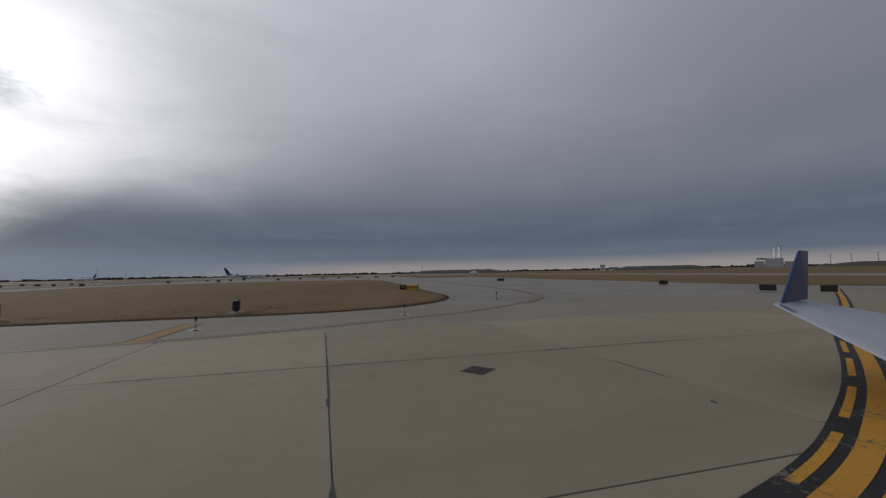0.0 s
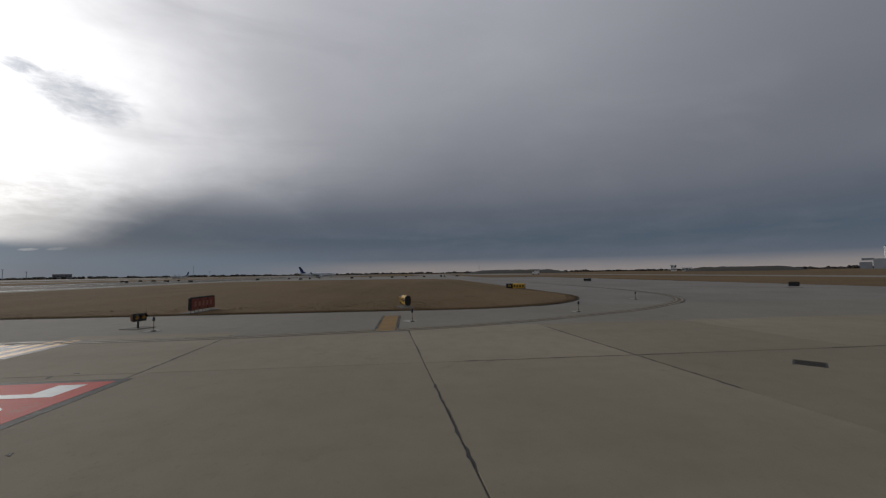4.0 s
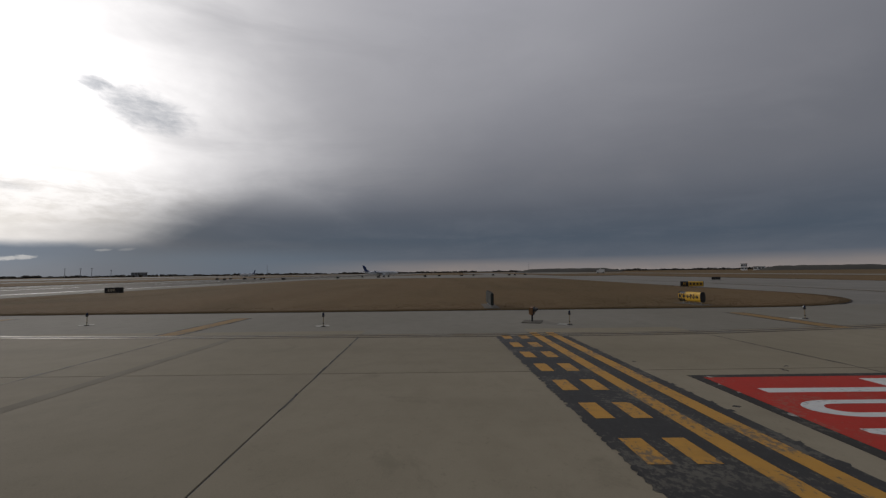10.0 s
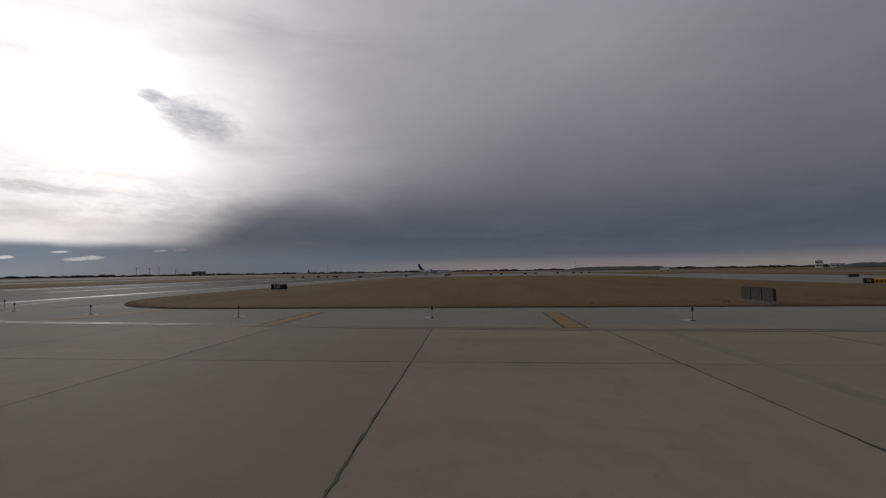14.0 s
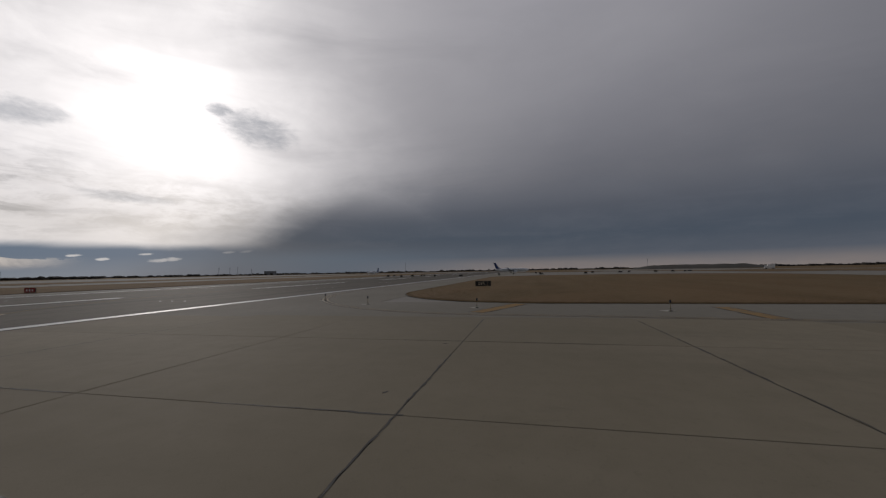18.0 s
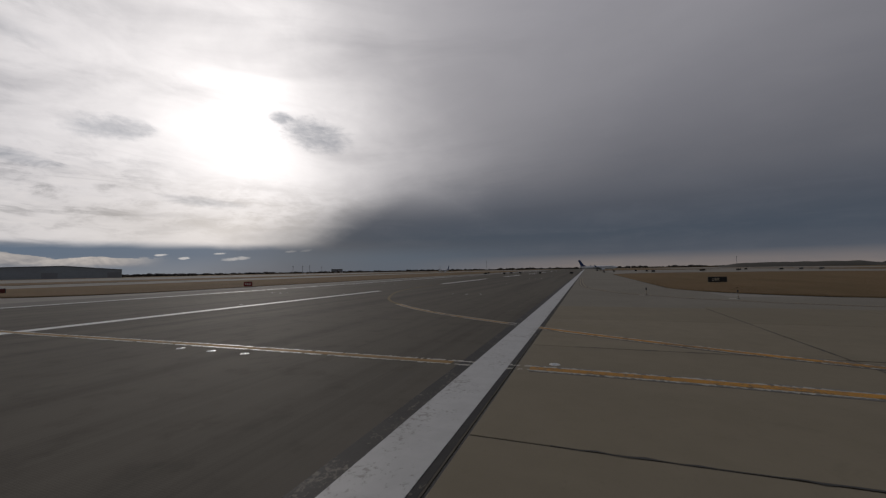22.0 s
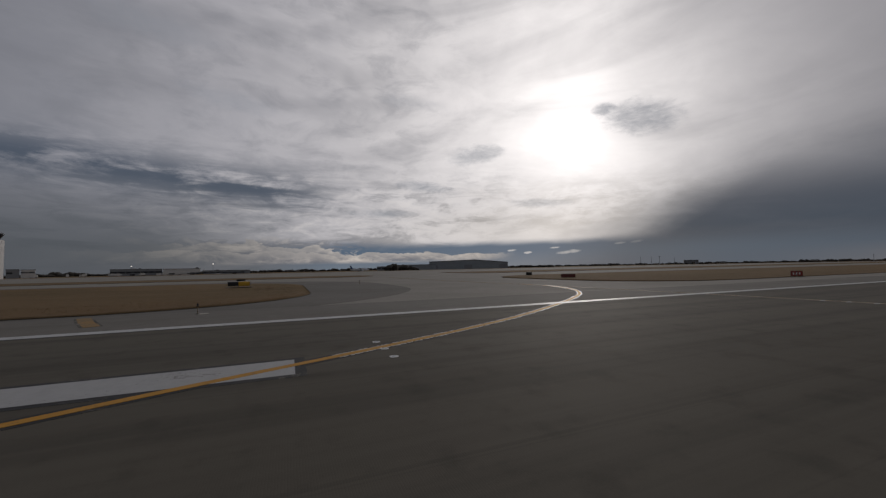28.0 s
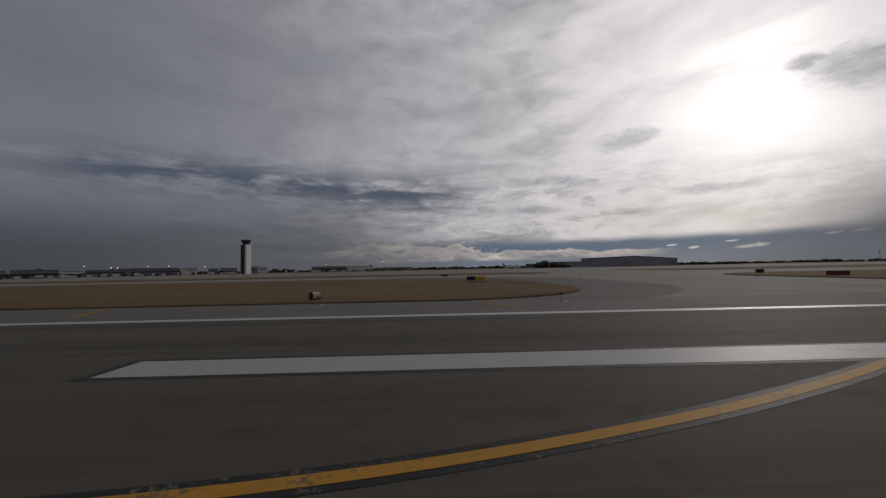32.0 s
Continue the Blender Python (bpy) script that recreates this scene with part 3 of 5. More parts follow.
def ragged_edge(line, base, reach, z, material, parent, seed, fade=-99.0):
    """Flaking paint along one side of a line: a strip of uneven width with gaps."""
    rnd = random.Random(seed)
    pts = []
    for a, b in zip(line, line[1:]):
        n = max(1, int((b - a).length / 0.06))
        pts += [a.lerp(b, k / n) for k in range(n)]
    verts, faces, open_run = [], [], False
    for a, b in zip(pts, pts[1:]):
        d = (b - a).normalized()
        nrm = Vector((-d.y, d.x))
        keep = rnd.random() < min(0.975, 0.3 + (a.y - fade) / 6.0)
        inner, outer = a + nrm * (base - reach * 0.1), a + nrm * (base + reach * (0.25 + 0.75 * rnd.random() ** 1.6))
        verts += [(inner.x, inner.y, z), (outer.x, outer.y, z)]
        k = len(verts)
        if keep and open_run:
            faces.append((k - 4, k - 3, k - 1, k - 2))
        open_run = keep
    made("flaked_edge", verts, faces, material, parent)


# taxiway centrelines
LINE_A = smooth_line([(44, -172), (34, -156), (28, -146), (24.2, -139.7), (21.9, -136.1), (20.3, -133.6), (18.7, -130.9), (17.5, -128.6), (16.7, -126.9), (16.1, -125.2), (15.6, -123.2), (15.1, -120.2), (13.8, -110), (13.0, -98), (12.4, -80), (12.2, -60), (12.3, -46), (12.5, -36), (12.9, -26), (12.8, -14), (12.4, 0), (12.2, 14), (12.0, 26), (11.4, 42), (9.6, 66), (8.5, 85), (8.0, 120)])
LINE_B = smooth_line([(12.15, -50), (12.5, -46), (13.1, -42.5), (14.2, -38), (15.8, -33), (17.9, -28.5), (20.5, -24), (25.8, -16.3), (32.5, -10), (39, -6.3), (48, -2.8), (60, -0.6), (75, 0.0)])
LINE_C = smooth_line([(-75, 2.6), (-56, 3.4), (-45, 4.6), (-38.5, 5.5), (-33, 7.0), (-28.3, 8.8), (-24, 10.8), (-19.6, 12.8), (-13.7, 15.7), (-8.4, 18.9), (-0.6, 24.6), (4.8, 29.6), (8.6, 35.2), (10.9, 41.5), (11.6, 50)])
for dz, (line, label) in enumerate((
    (LINE_A, "yellow taxiway centreline with black borders, fading across the runway"),
    (LINE_B, "yellow lead-off line curving towards the runway, fading on it"),
    (LINE_C, "yellow lead-off line curving across the runway"),
)):
    dz *= 0.0012
    holder = marking("taxi_line_marking", label)
    fresh = [p for p in line if p.y < -23.8 or line is LINE_C]
    dull = [p for p in line if p.y > -22.9 and line is not LINE_C and p.x < 31]
    lost = [p for p in line if p.x > 29.5] if line is LINE_B else []
    if line is LINE_C:
        ribbon("border", fresh, 0.33, -0.33, -0.002, Z1 + 0.0006 + dz * 0.5, BLACK, holder)
        ribbon("line", fresh, 0.155, -0.155, -0.002, Z2 + 0.0015 + dz, YELLOW, holder)
    else:
        # near the runway mottled yellow, border greyed as sun glint; sound paint farther back
        for stretch, rim, fill in (([p for p in fresh if p.y < -46], BLACK, YELLOW), ([p for p in fresh if p.y > -46.6], BORDER_GLINT, YELLOW_MOTTLED)):
            ribbon("border", stretch, 0.33, -0.33, -0.002, Z1 + 0.0006 + dz * 0.5, rim, holder)
            ribbon("line", stretch, 0.155, -0.155, -0.002, Z2 + 0.0015 + dz, fill, holder)
    if dull:
        ribbon("faded_line", dull, 0.14, -0.14, -0.002, Z2 + 0.0015 + dz, YELLOW_OLD, holder)
    if lost:
        ribbon("rubbed_out_line", lost, 0.13, -0.13, -0.002, Z2 + 0.001 + dz, YELLOW_LOST, holder)
    # flaked rims, paled for sun glint near and on the runway
    flaked = [p for p in line if -38 < p.y < 60 and -21 < p.x < 31]
    for side in (-1, 1):
        ragged_edge(flaked, 0.155 * side, 0.17 * side, Z2 - 0.002 + dz, BEADS, holder, 5 + side, -36 if line is not LINE_C else -99)
enhanced = marking("enhanced_centreline_marking", "yellow dashes beside the centreline before the hold line")
ENH = [p for p in LINE_A if -150 < p.y < -101]
length = 0.0
runs, current = [], []
for a, b in zip(ENH, ENH[1:]):
    n = max(1, int((b - a).length / 0.3))
    for k in range(n):
        q = a.lerp(b, k / n)
        phase = length % 3.6
        if phase < 2.74:
            current.append(q)
        elif current:
            runs.append(current)
            current = []
        length += (b - a).length / n
for r in runs:
    if len(r) > 2:
        for s in (-1, 1):
            ribbon("dash", r, 0.38 * s + 0.07, 0.38 * s - 0.07, -0.002, Z2 + 0.001, YELLOW, enhanced)
ribbon("border", ENH, 0.56, -0.56, -0.002, Z1 - 0.001, BLACK, enhanced)

# hold line: two solid and two dashed stripes on black
hold = marking("hold_line_marking", "yellow runway holding position stripes on black")


def slanted(name, x0, x1, y0, y1, z, material):
    """A stripe across the taxiway, which the hold line crosses at a slight slant."""
    a, b = 0.05 * (x0 - 20), 0.05 * (x1 - 20)
    return sheet(name, [(x0, y0 + a), (x1, y0 + b), (x1, y1 + b), (x0, y1 + a)], z - 0.006, z, material, hold)


# western stretch flakier and paler: sun glare put into its paint colours
for x0, x1, dark, bright in ((-14, 15.2, BLACK_WORN, YELLOW_GLARED), (15.2, 31.0, BLACK_BEADED, YELLOW_BEADED)):
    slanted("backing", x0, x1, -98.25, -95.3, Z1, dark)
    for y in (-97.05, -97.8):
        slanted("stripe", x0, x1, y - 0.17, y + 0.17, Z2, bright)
        if dark is BLACK_WORN:
            for e in (-0.21, 0.175):
                slanted("flaked_edge", x0, x1, y + e, y + e + 0.035, Z2 - 0.001, BEADS)
for y, side in ((-95.3, 1), (-98.25, -1)):
    rim = [Vector((x, y + 0.05 * (x - 20))) for x in (15.4, 24, 31)]
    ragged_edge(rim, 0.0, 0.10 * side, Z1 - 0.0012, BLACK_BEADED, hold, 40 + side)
for y in (-95.7, -96.4):
    for k in range(1, 26):
        x0 = 32.05 - 1.68 * k
        slanted("dash", x0 - 0.84, x0, y - 0.18, y + 0.18, Z2, YELLOW_BEADED if x0 > 16 else YELLOW_GLARED)
        if x0 < 16:
            slanted("flaked_edge", x0 - 0.88, x0 + 0.04, y - 0.22, y + 0.22, Z2 - 0.002, BEADS)

# surface painted holding sign
sign = marking("painted_runway_sign", "red painted runway sign with white letters on the pavement")
sheet("border", [(15.6, -104.42), (24.0, -104.27), (23.95, -98.92), (15.6, -98.95)], -0.002, Z1, BLACK_GREY, sign)
sheet("field", [(15.6, -104.15), (23.75, -104.0), (23.72, -99.2), (15.6, -99.22)], -0.002, Z2, RED, sign)


rim = [Vector((15.6, -104.15)), Vector((23.75, -104.0)), Vector((23.72, -99.2)), Vector((15.6, -99.22))]
for k in (0, 1, 2):
    ragged_edge(rim[k : k + 2], 0.0, -0.16, Z2 - 0.0015, BEADS, sign, 60 + k)


def glyph(name, loops):
    """A painted character: each loop an outline in metres."""
    for loop in loops:
        sheet(name, loop, -0.002, Z3, WHITE, sign)


def ring(cx, cy, rx, ry, straight, w, n=12):
    """An upright rounded ring, as one mesh of quads."""
    outer, inner = [], []
    for i in range(2 * n + 2):
        a = math.pi * (i if i <= n else i - 1) / n
        up = straight if i <= n else -straight
        outer.append((cx + rx * math.cos(a), cy + up + ry * math.sin(a)))
        inner.append((cx + (rx - w) * math.cos(a), cy + up + max(ry - 0.42, 0.05) * math.sin(a)))
    m = len(outer)
    verts = [(*p, Z3) for p in outer] + [(*p, Z3) for p in inner]
    return verts, [(i, (i + 1) % m, m + (i + 1) % m, m + i) for i in range(m)]


glyph("letter_l", [[(22.5, -103.5), (23.5, -103.5), (23.5, -102.83), (22.8, -102.83), (22.8, -99.79), (22.5, -99.79)]])
v, f = ring(21.53, -101.5, 0.46, 0.81, 1.0, 0.22)
made("digit_zero", v, f, WHITE, sign)
glyph("digit_one", [[(20.27, -103.41), (20.57, -103.41), (20.57, -99.7), (20.39, -99.7), (20.05, -100.46), (20.27, -100.36)]])
glyph("dash", [[(19.0, -101.93), (19.7, -101.93), (19.7, -101.03), (19.0, -101.03)]])
v, f = ring(17.7, -100.65, 0.82, 0.52, 0.33, 0.34)
made("letter_r_bowl", [p for p in v], f, WHITE, sign)
glyph("letter_r", [[(16.75, -103.36), (17.1, -103.36), (17.1, -99.79), (16.75, -99.79)], [(17.35, -101.5), (17.8, -101.5), (18.7, -103.36), (18.15, -103.36)]])

# double edge line of the taxiway and its shoulder stripes
EDGE = smooth_line([(120, -141.5), (82, -142.6), (58, -141.2), (46.5, -137.0), (39.2, -129.3), (35.2, -121.8), (32.4, -114.8), (31.2, -108), (30.5, -101), (30.6, -90), (30.8, -80), (31.2, -73), (32.0, -64), (32.9, -54), (33.6, -46), (36.3, -39.4), (41, -33.8), (47.5, -29.6), (56.5, -26.8), (70, -25.7), (110, -25.3)])
edge_line = marking("taxiway_edge_marking", "faded double yellow taxiway edge line with dark borders")
ribbon("border", EDGE, 0.42, -0.42, -0.002, Z1 + 0.001, BLACK_FAINT, edge_line)
for off in (0.22, -0.22):
    ribbon("line", EDGE, off + 0.075, off - 0.075, -0.002, Z2, YELLOW_FAINT, edge_line)
for y, x in ((-110.6, 31.4), (-79.9, 31.2), (-64.1, 32.1)):
    m = marking("shoulder_stripe_marking", "faded yellow stripe across the taxiway shoulder")
    strip(m, "border", x - 0.1, x + 6.5, y - 0.6, y + 0.6, Z1 + 0.002, BLACK_WORN)
    strip(m, "stripe", x, x + 6.4, y - 0.43, y + 0.43, Z2 + 0.002, YELLOW_OLD)
m = marking("shoulder_stripe_marking", "faded yellow stripe across the curved taxiway shoulder")
run = [Vector((34.3, -48.2)), Vector((37.4, -49.5)), Vector((40.6, -50.8))]
ribbon("border", run, 0.66, -0.66, -0.002, Z1 + 0.002, BLACK_WORN, m)
ribbon("stripe", run, 0.5, -0.5, -0.002, Z2 + 0.002, YELLOW_OLD, m)
for dx in (-29.0, 0.0):
    m = marking("shoulder_stripe_marking", "faded yellow stripe slanting across the runway shoulder")
    run = [Vector((dx - 33.8, 30.4)), Vector((dx - 32.7, 27.8)), Vector((dx - 31.5, 25.3))]
    ribbon("border", run, 0.46, -0.46, -0.002, Z1, BLACK_WORN, m)
    ribbon("stripe", run, 0.34, -0.34, -0.002, Z2, YELLOW_OLD, m)

# ---- signs ----
SIGN_BLACK = plain_material("sign_black", (0.012, 0.012, 0.012), 0.45)
SIGN_BACK = plain_material("sign_back_metal", (0.028, 0.030, 0.025), 0.75, 0.0, 0.35, 3.0)
SIGN_RED = plain_material("sign_red", (0.30, 0.028, 0.02), 0.4, 0, 0.2)
SIGN_BROWN = plain_material("sign_weathered_red", (0.235, 0.040, 0.024), 0.45, 0, 0.35)
SIGN_FADED = plain_material("sign_faded_legend", (0.36, 0.15, 0.10), 0.5, 0, 0.3)
SIGN_YELLOW = plain_material("sign_yellow", (0.70, 0.40, 0.03), 0.4, 0, 0.2)
SIGN_WHITE = plain_material("sign_white", (0.72, 0.70, 0.64), 0.45, 0, 0.15)
SIGN_PALE = plain_material("sign_cream", (0.60, 0.52, 0.36), 0.5, 0, 0.2)
SIGN_DULL = plain_material("sign_dull_red", (0.15, 0.028, 0.022), 0.5, 0, 0.3)
PAD = plain_material("sign_pad_concrete", (0.125, 0.11, 0.085), 0.85, 0, 0.3, 2.0)
STEEL = plain_material("galvanised_steel", (0.30, 0.31, 0.31), 0.45, 0.8, 0.3, 4.0)
TEXT_CACHE = {}


def letters(text, size, material, parent, m):
    """Raised characters, one mesh each, in the plane of m's x and z."""
    step = 0.66 * size
    for k, ch in enumerate(text):
        if ch == " ":
            continue
        at = m @ pose((k - (len(text) - 1) / 2) * step, 0, 0, 90, 0, 0)
        if ch in "<>":
            d = -1 if ch == "<" else 1
            a, w, h = 0.32 * size, 0.06 * size, 0.26 * size
            pts = [(-a * d, -w), (0.05 * size * d, -w), (0.05 * size * d, -h), (a * d, 0), (0.05 * size * d, h), (0.05 * size * d, w), (-a * d, w)]
            n = len(pts)
            ob = made("arrow", [(x, y, -0.004) for x, y in pts] + [(x, y, 0.006) for x, y in pts], [tuple(range(n)), tuple(range(n, 2 * n))] + [(i, (i + 1) % n, n + (i + 1) % n, n + i) for i in range(n)], material, parent)
            ob.matrix_basis = at
            continue
        if (ch, size) not in TEXT_CACHE:
            c = bpy.data.curves.new("letter", "FONT")
            c.body, c.size, c.extrude, c.align_x, c.align_y = ch, size, 0.004, "CENTER", "CENTER"
            tmp = bpy.data.objects.new("letter", c)
            scene.collection.objects.link(tmp)
            bpy.context.view_layer.update()
            TEXT_CACHE[(ch, size)] = bpy.data.meshes.new_from_object(tmp.evaluated_get(bpy.context.evaluated_depsgraph_get()))
            bpy.data.objects.remove(tmp)
        me = TEXT_CACHE[(ch, size)].copy()
        me.materials.clear()
        me.materials.append(material)
        ob = new("letter", me)
        ob.parent = parent
        ob.matrix_basis = at


def oval_bm(u0, u1, depth, z0, z1, a0, a1, n=8):
    """A strip of an oval cylinder along x, from angle a0 to a1 about its axis (0: front, 180: back), with a closed inside."""
    bm = bmesh.new()
    cz, rz, ry = (z0 + z1) / 2, (z1 - z0) / 2, depth / 2
    ends = []
    for u in (u0, u1):
        ends.append([])
        for i in range(n + 1):
            a = radians(a0 + (a1 - a0) * i / n)
            c, s_ = math.cos(a), math.sin(a)
            y = -ry * (abs(c) ** 0.8) * (1 if c > 0 else -1)
            z = cz + rz * (abs(s_) ** 0.55) * (1 if s_ > 0 else -1)
            ends[-1].append(bm.verts.new((u, y, z)))
    for i in range(n):
        bm.faces.new((ends[0][i], ends[0][i + 1], ends[1][i + 1], ends[1][i]))
    bm.faces.new(ends[0][::-1])
    bm.faces.new(ends[1])
    bm.faces.new((ends[0][0], ends[1][0], ends[1][-1], ends[0][-1]))
    bmesh.ops.recalc_face_normals(bm, faces=bm.faces)
    return bm


def airfield_sign(x, y, z, face, panels, height, label, scallop=0.0, legs=0.16, depth=0.22, oval=False):
    """A lit guidance sign. face: the way its front looks, in degrees from +x. panels: (width, material, text, text colour)."""
    total = sum(p[0] for p in panels)
    thing = empty("airfield_sign", pose(x, y, z, 0, 0, face + 90), label, "sign", "airfield guidance signs")
    part("pad", box_bm(-total / 2 - 0.35, total / 2 + 0.35, -0.55, 0.55, -0.12, 0.04, 0.02), PAD, thing, "flat concrete pad")
    u = -total / 2
    n = max(2, int(total / 0.55) + 1)
    z0, z1 = 0.05 + legs, 0.05 + legs + height
    for w, material, text, ink in panels:
        if oval:
            part("housing", oval_bm(u + 0.01, u + w - 0.01, depth, z0, z1, 92, 268), SIGN_BACK, thing, "dark curved sign back")
            part("face_panel", oval_bm(u + 0.01, u + w - 0.01, depth, z0, z1, -88, 88), material, thing)
        else:
            part("housing", box_bm(u + 0.015, u + w - 0.015, -depth / 2, depth / 2, z0, z1, 0.02), SIGN_BACK, thing, "dark metal sign housing")
            part("face_panel", box_bm(u + 0.05, u + w - 0.05, -depth / 2 - 0.012, -depth / 2 + 0.004, z0 + 0.04, z1 - 0.04, 0.004), material, thing)
        if text:
            letters(text, height * 0.72, ink, thing, pose(u + w / 2, -depth / 2 - 0.018, z0 + height / 2))
        u += w
    if oval:
        for e in (-total / 2 - 0.03, total / 2):
            part("end_plate", oval_bm(e, e + 0.03, depth + 0.05, z0 - 0.02, z1 + 0.02, 0, 359, 20), SIGN_BLACK, thing, "dark oval end plate")
    for i in range(n):
        lx = -total / 2 + 0.15 + (total - 0.3) * i / (n - 1)
        part("leg", tube_bm(0.03, 0.022, 0.03, 0.09 + legs, 8, lx, 0), STEEL, thing)
    if scallop:
        k = int(total / 0.42)
        for i in range(k):
            c = -total / 2 + total * (i + 0.5) / k
            bm = bmesh.new()
            w = total / k * 0.42
            pts = [(c - w, 0), (c + w, 0), (c + w * 0.55, scallop), (c - w * 0.55, scallop)]
            f = [bm.verts.new((px, -0.05, z1 - 0.01 + pz)) for px, pz in pts]
            b = [bm.verts.new((px, 0.05, z1 - 0.01 + pz)) for px, pz in pts]
            bm.faces.new(f)
            bm.faces.new(b[::-1])
            for q in range(4):
                r = (q + 1) % 4
                bm.faces.new((f[q], b[q], b[r], f[r]))
            part("lamp_cap", bm, SIGN_BACK, thing, "small lamp cap on the sign's top")
    return thing


def bars(thing, u0, u1, z0, z1, count, material, depth=0.22):
    """Writing too small to read, as plain bars."""
    for i in range(count):
        a = u0 + (u1 - u0) * (i + 0.2) / count
        b = u0 + (u1 - u0) * (i + 0.7) / count
        part("bar", box_bm(a, b, -depth / 2 - 0.02, -depth / 2 - 0.008, z0, z1), material, thing)


s = airfield_sign(43.4, -96.0, 0.06, -90, [(1.12, SIGN_BROWN, "", None), (1.12, SIGN_BROWN, "", None), (1.12, SIGN_BROWN, "", None)], 0.86, "red mandatory runway holding sign with a toothed top", 0.09)
bars(s, -1.4, 1.3, 0.45, 0.82, 5, SIGN_FADED)
airfield_sign(43.2, -111.4, 0.05, 104, [(0.5, SIGN_BLACK, "DD", SIGN_YELLOW), (1.35, SIGN_YELLOW, "<N>", SIGN_BLACK)], 0.74, "yellow direction sign with black arrows on dry grass", 0.0, depth=0.42, oval=True)
s = airfield_sign(68.5, -127.6, 0.05, 158, [(0.95, SIGN_BLACK, "N", SIGN_YELLOW), (0.9, SIGN_YELLOW, "", None), (0.9, SIGN_YELLOW, "", None)], 0.72, "black and yellow taxiway sign at the island's corner", 0.0, depth=0.3, oval=True)
bars(s, -0.35, 1.3, 0.42, 0.72, 4, SIGN_BLACK, 0.3)
airfield_sign(68.5, -44.4, 0.1, 187, [(1.9, SIGN_BLACK, "28R", SIGN_PALE), (0.55, SIGN_BLACK, "", None)], 0.78, "black runway exit sign with pale letters on dry grass", 0.0)
s = airfield_sign(60.0, 37.6, -0.05, 215, [(0.8, SIGN_RED, "", None), (0.8, SIGN_RED, "", None)], 0.85, "dull red holding sign on dry grass", 0.05)
bars(s, -0.6, 0.6, 0.45, 0.8, 3, SIGN_WHITE)
airfield_sign(35.0, 66.5, -0.1, 228, [(1.5, SIGN_DULL, "", None), (1.5, SIGN_DULL, "", None)], 0.75, "long dark red sign across the runway", 0.04)
airfield_sign(40.5, 89.0, -0.02, 225, [(1.6, SIGN_BLACK, "", None)], 0.8, "small dark sign beside a far taxiway", 0.05)
airfield_sign(-29.5, 71.0, 0.15, 262, [(1.6, SIGN_BLACK, "", None), (1.7, SIGN_YELLOW, "", None)], 0.72, "black and yellow sign on the grass across the runway", 0.0, depth=0.3, oval=True)
airfield_sign(-48.0, 34.9, 0.06, 322, [(0.85, SIGN_PALE, "", None)], 0.62, "cream drum-shaped sign beside the runway with a dark end", 0.0, legs=0.06, depth=0.6, oval=True)
for x, y, w, f in ((43.5, -161.5, 1.4, 125), (39.5, -163.5, 1.2, 125), (62, -166, 1.2, 140), (104, -156, 1.8, 165), (37, -182, 1.3, 120)):
    airfield_sign(x, y, -0.05, f, [(w, SIGN_BLACK, "", None)], 0.62, "low dark sign beside a far taxiway", 0.0)
airfield_sign(-34.0, 118.0, -0.05, 270, [(2.2, SIGN_BLACK, "", None)], 0.5, "low dark sign beside a far taxiway", 0.0)

# ---- lights ----
BLUE_LENS = plain_material("blue_lens", (0.008, 0.014, 0.045), 0.2, 0, 0.1, 6, 0)
STEM = plain_material("tan_stem_paint", (0.30, 0.22, 0.12), 0.6)
PAD_PALE = plain_material("pale_pad_concrete", (0.36, 0.34, 0.29), 0.85, 0, 0.3, 2.0)
POST = plain_material("dark_post", (0.03, 0.028, 0.025), 0.6)
ORANGE = plain_material("orange_housing", (0.22, 0.105, 0.035), 0.6)
AMBER = plain_material("amber_lens", (0.45, 0.20, 0.02), 0.2, 0, 0.1, 6, 0)
LAMP_WHITE = plain_material("lamp_white_rim", (0.62, 0.62, 0.60), 0.3, 0, 0.15)
GLASS = plain_material("lamp_glass", (0.55, 0.57, 0.58), 0.08, 0, 0.1, 6, 0)


def edge_light():
    thing = empty("taxiway_light", pose(0, 0, 0), "slim taxiway edge light with a dark head on a tan stem", "light", "taxiway edge lights")
    part("pad", box_bm(-0.10, 0.62, -0.34, 0.34, -0.02, 0.012, 0.006), PAD_PALE, thing, "pale square concrete pad")
    part("base", tube_bm(0.13, 0.11, 0.01, 0.045, 14), POST, thing)
    part("stem", tube_bm(0.02, 0.018, 0.04, 0.52, 10), STEM, thing, "thin tan painted stem")
    part("collar", tube_bm(0.032, 0.03, 0.16, 0.2, 10), POST, thing)
    part("head", lathe_bm([(0.04, 0.50), (0.066, 0.53), (0.066, 0.58), (0.048, 0.60)], 12), POST, thing)
    part("lens", lathe_bm([(0.048, 0.60), (0.054, 0.64), (0.04, 0.70), (0.016, 0.72)], 12), BLUE_LENS, thing, "dark blue glass lens")
    return thing


first = edge_light()
first.matrix_world = pose(37.4, -123.0, 0.0)
for x, y in ((34.6, -111.9), (33.3, -98.9), (33.6, -86.3), (35.0, -72.6), (35.6, -60.1), (37.2, -47.8), (39.8, -38.0), (43.5, -31.8), (47.0, -133.0), (-46.5, 30.8), (-27.5, 29.2), (-9.5, 72.0)):
    copy_thing(first, pose(x, y, 0.0, 0, 0, (x * 37 + y * 11) % 90))


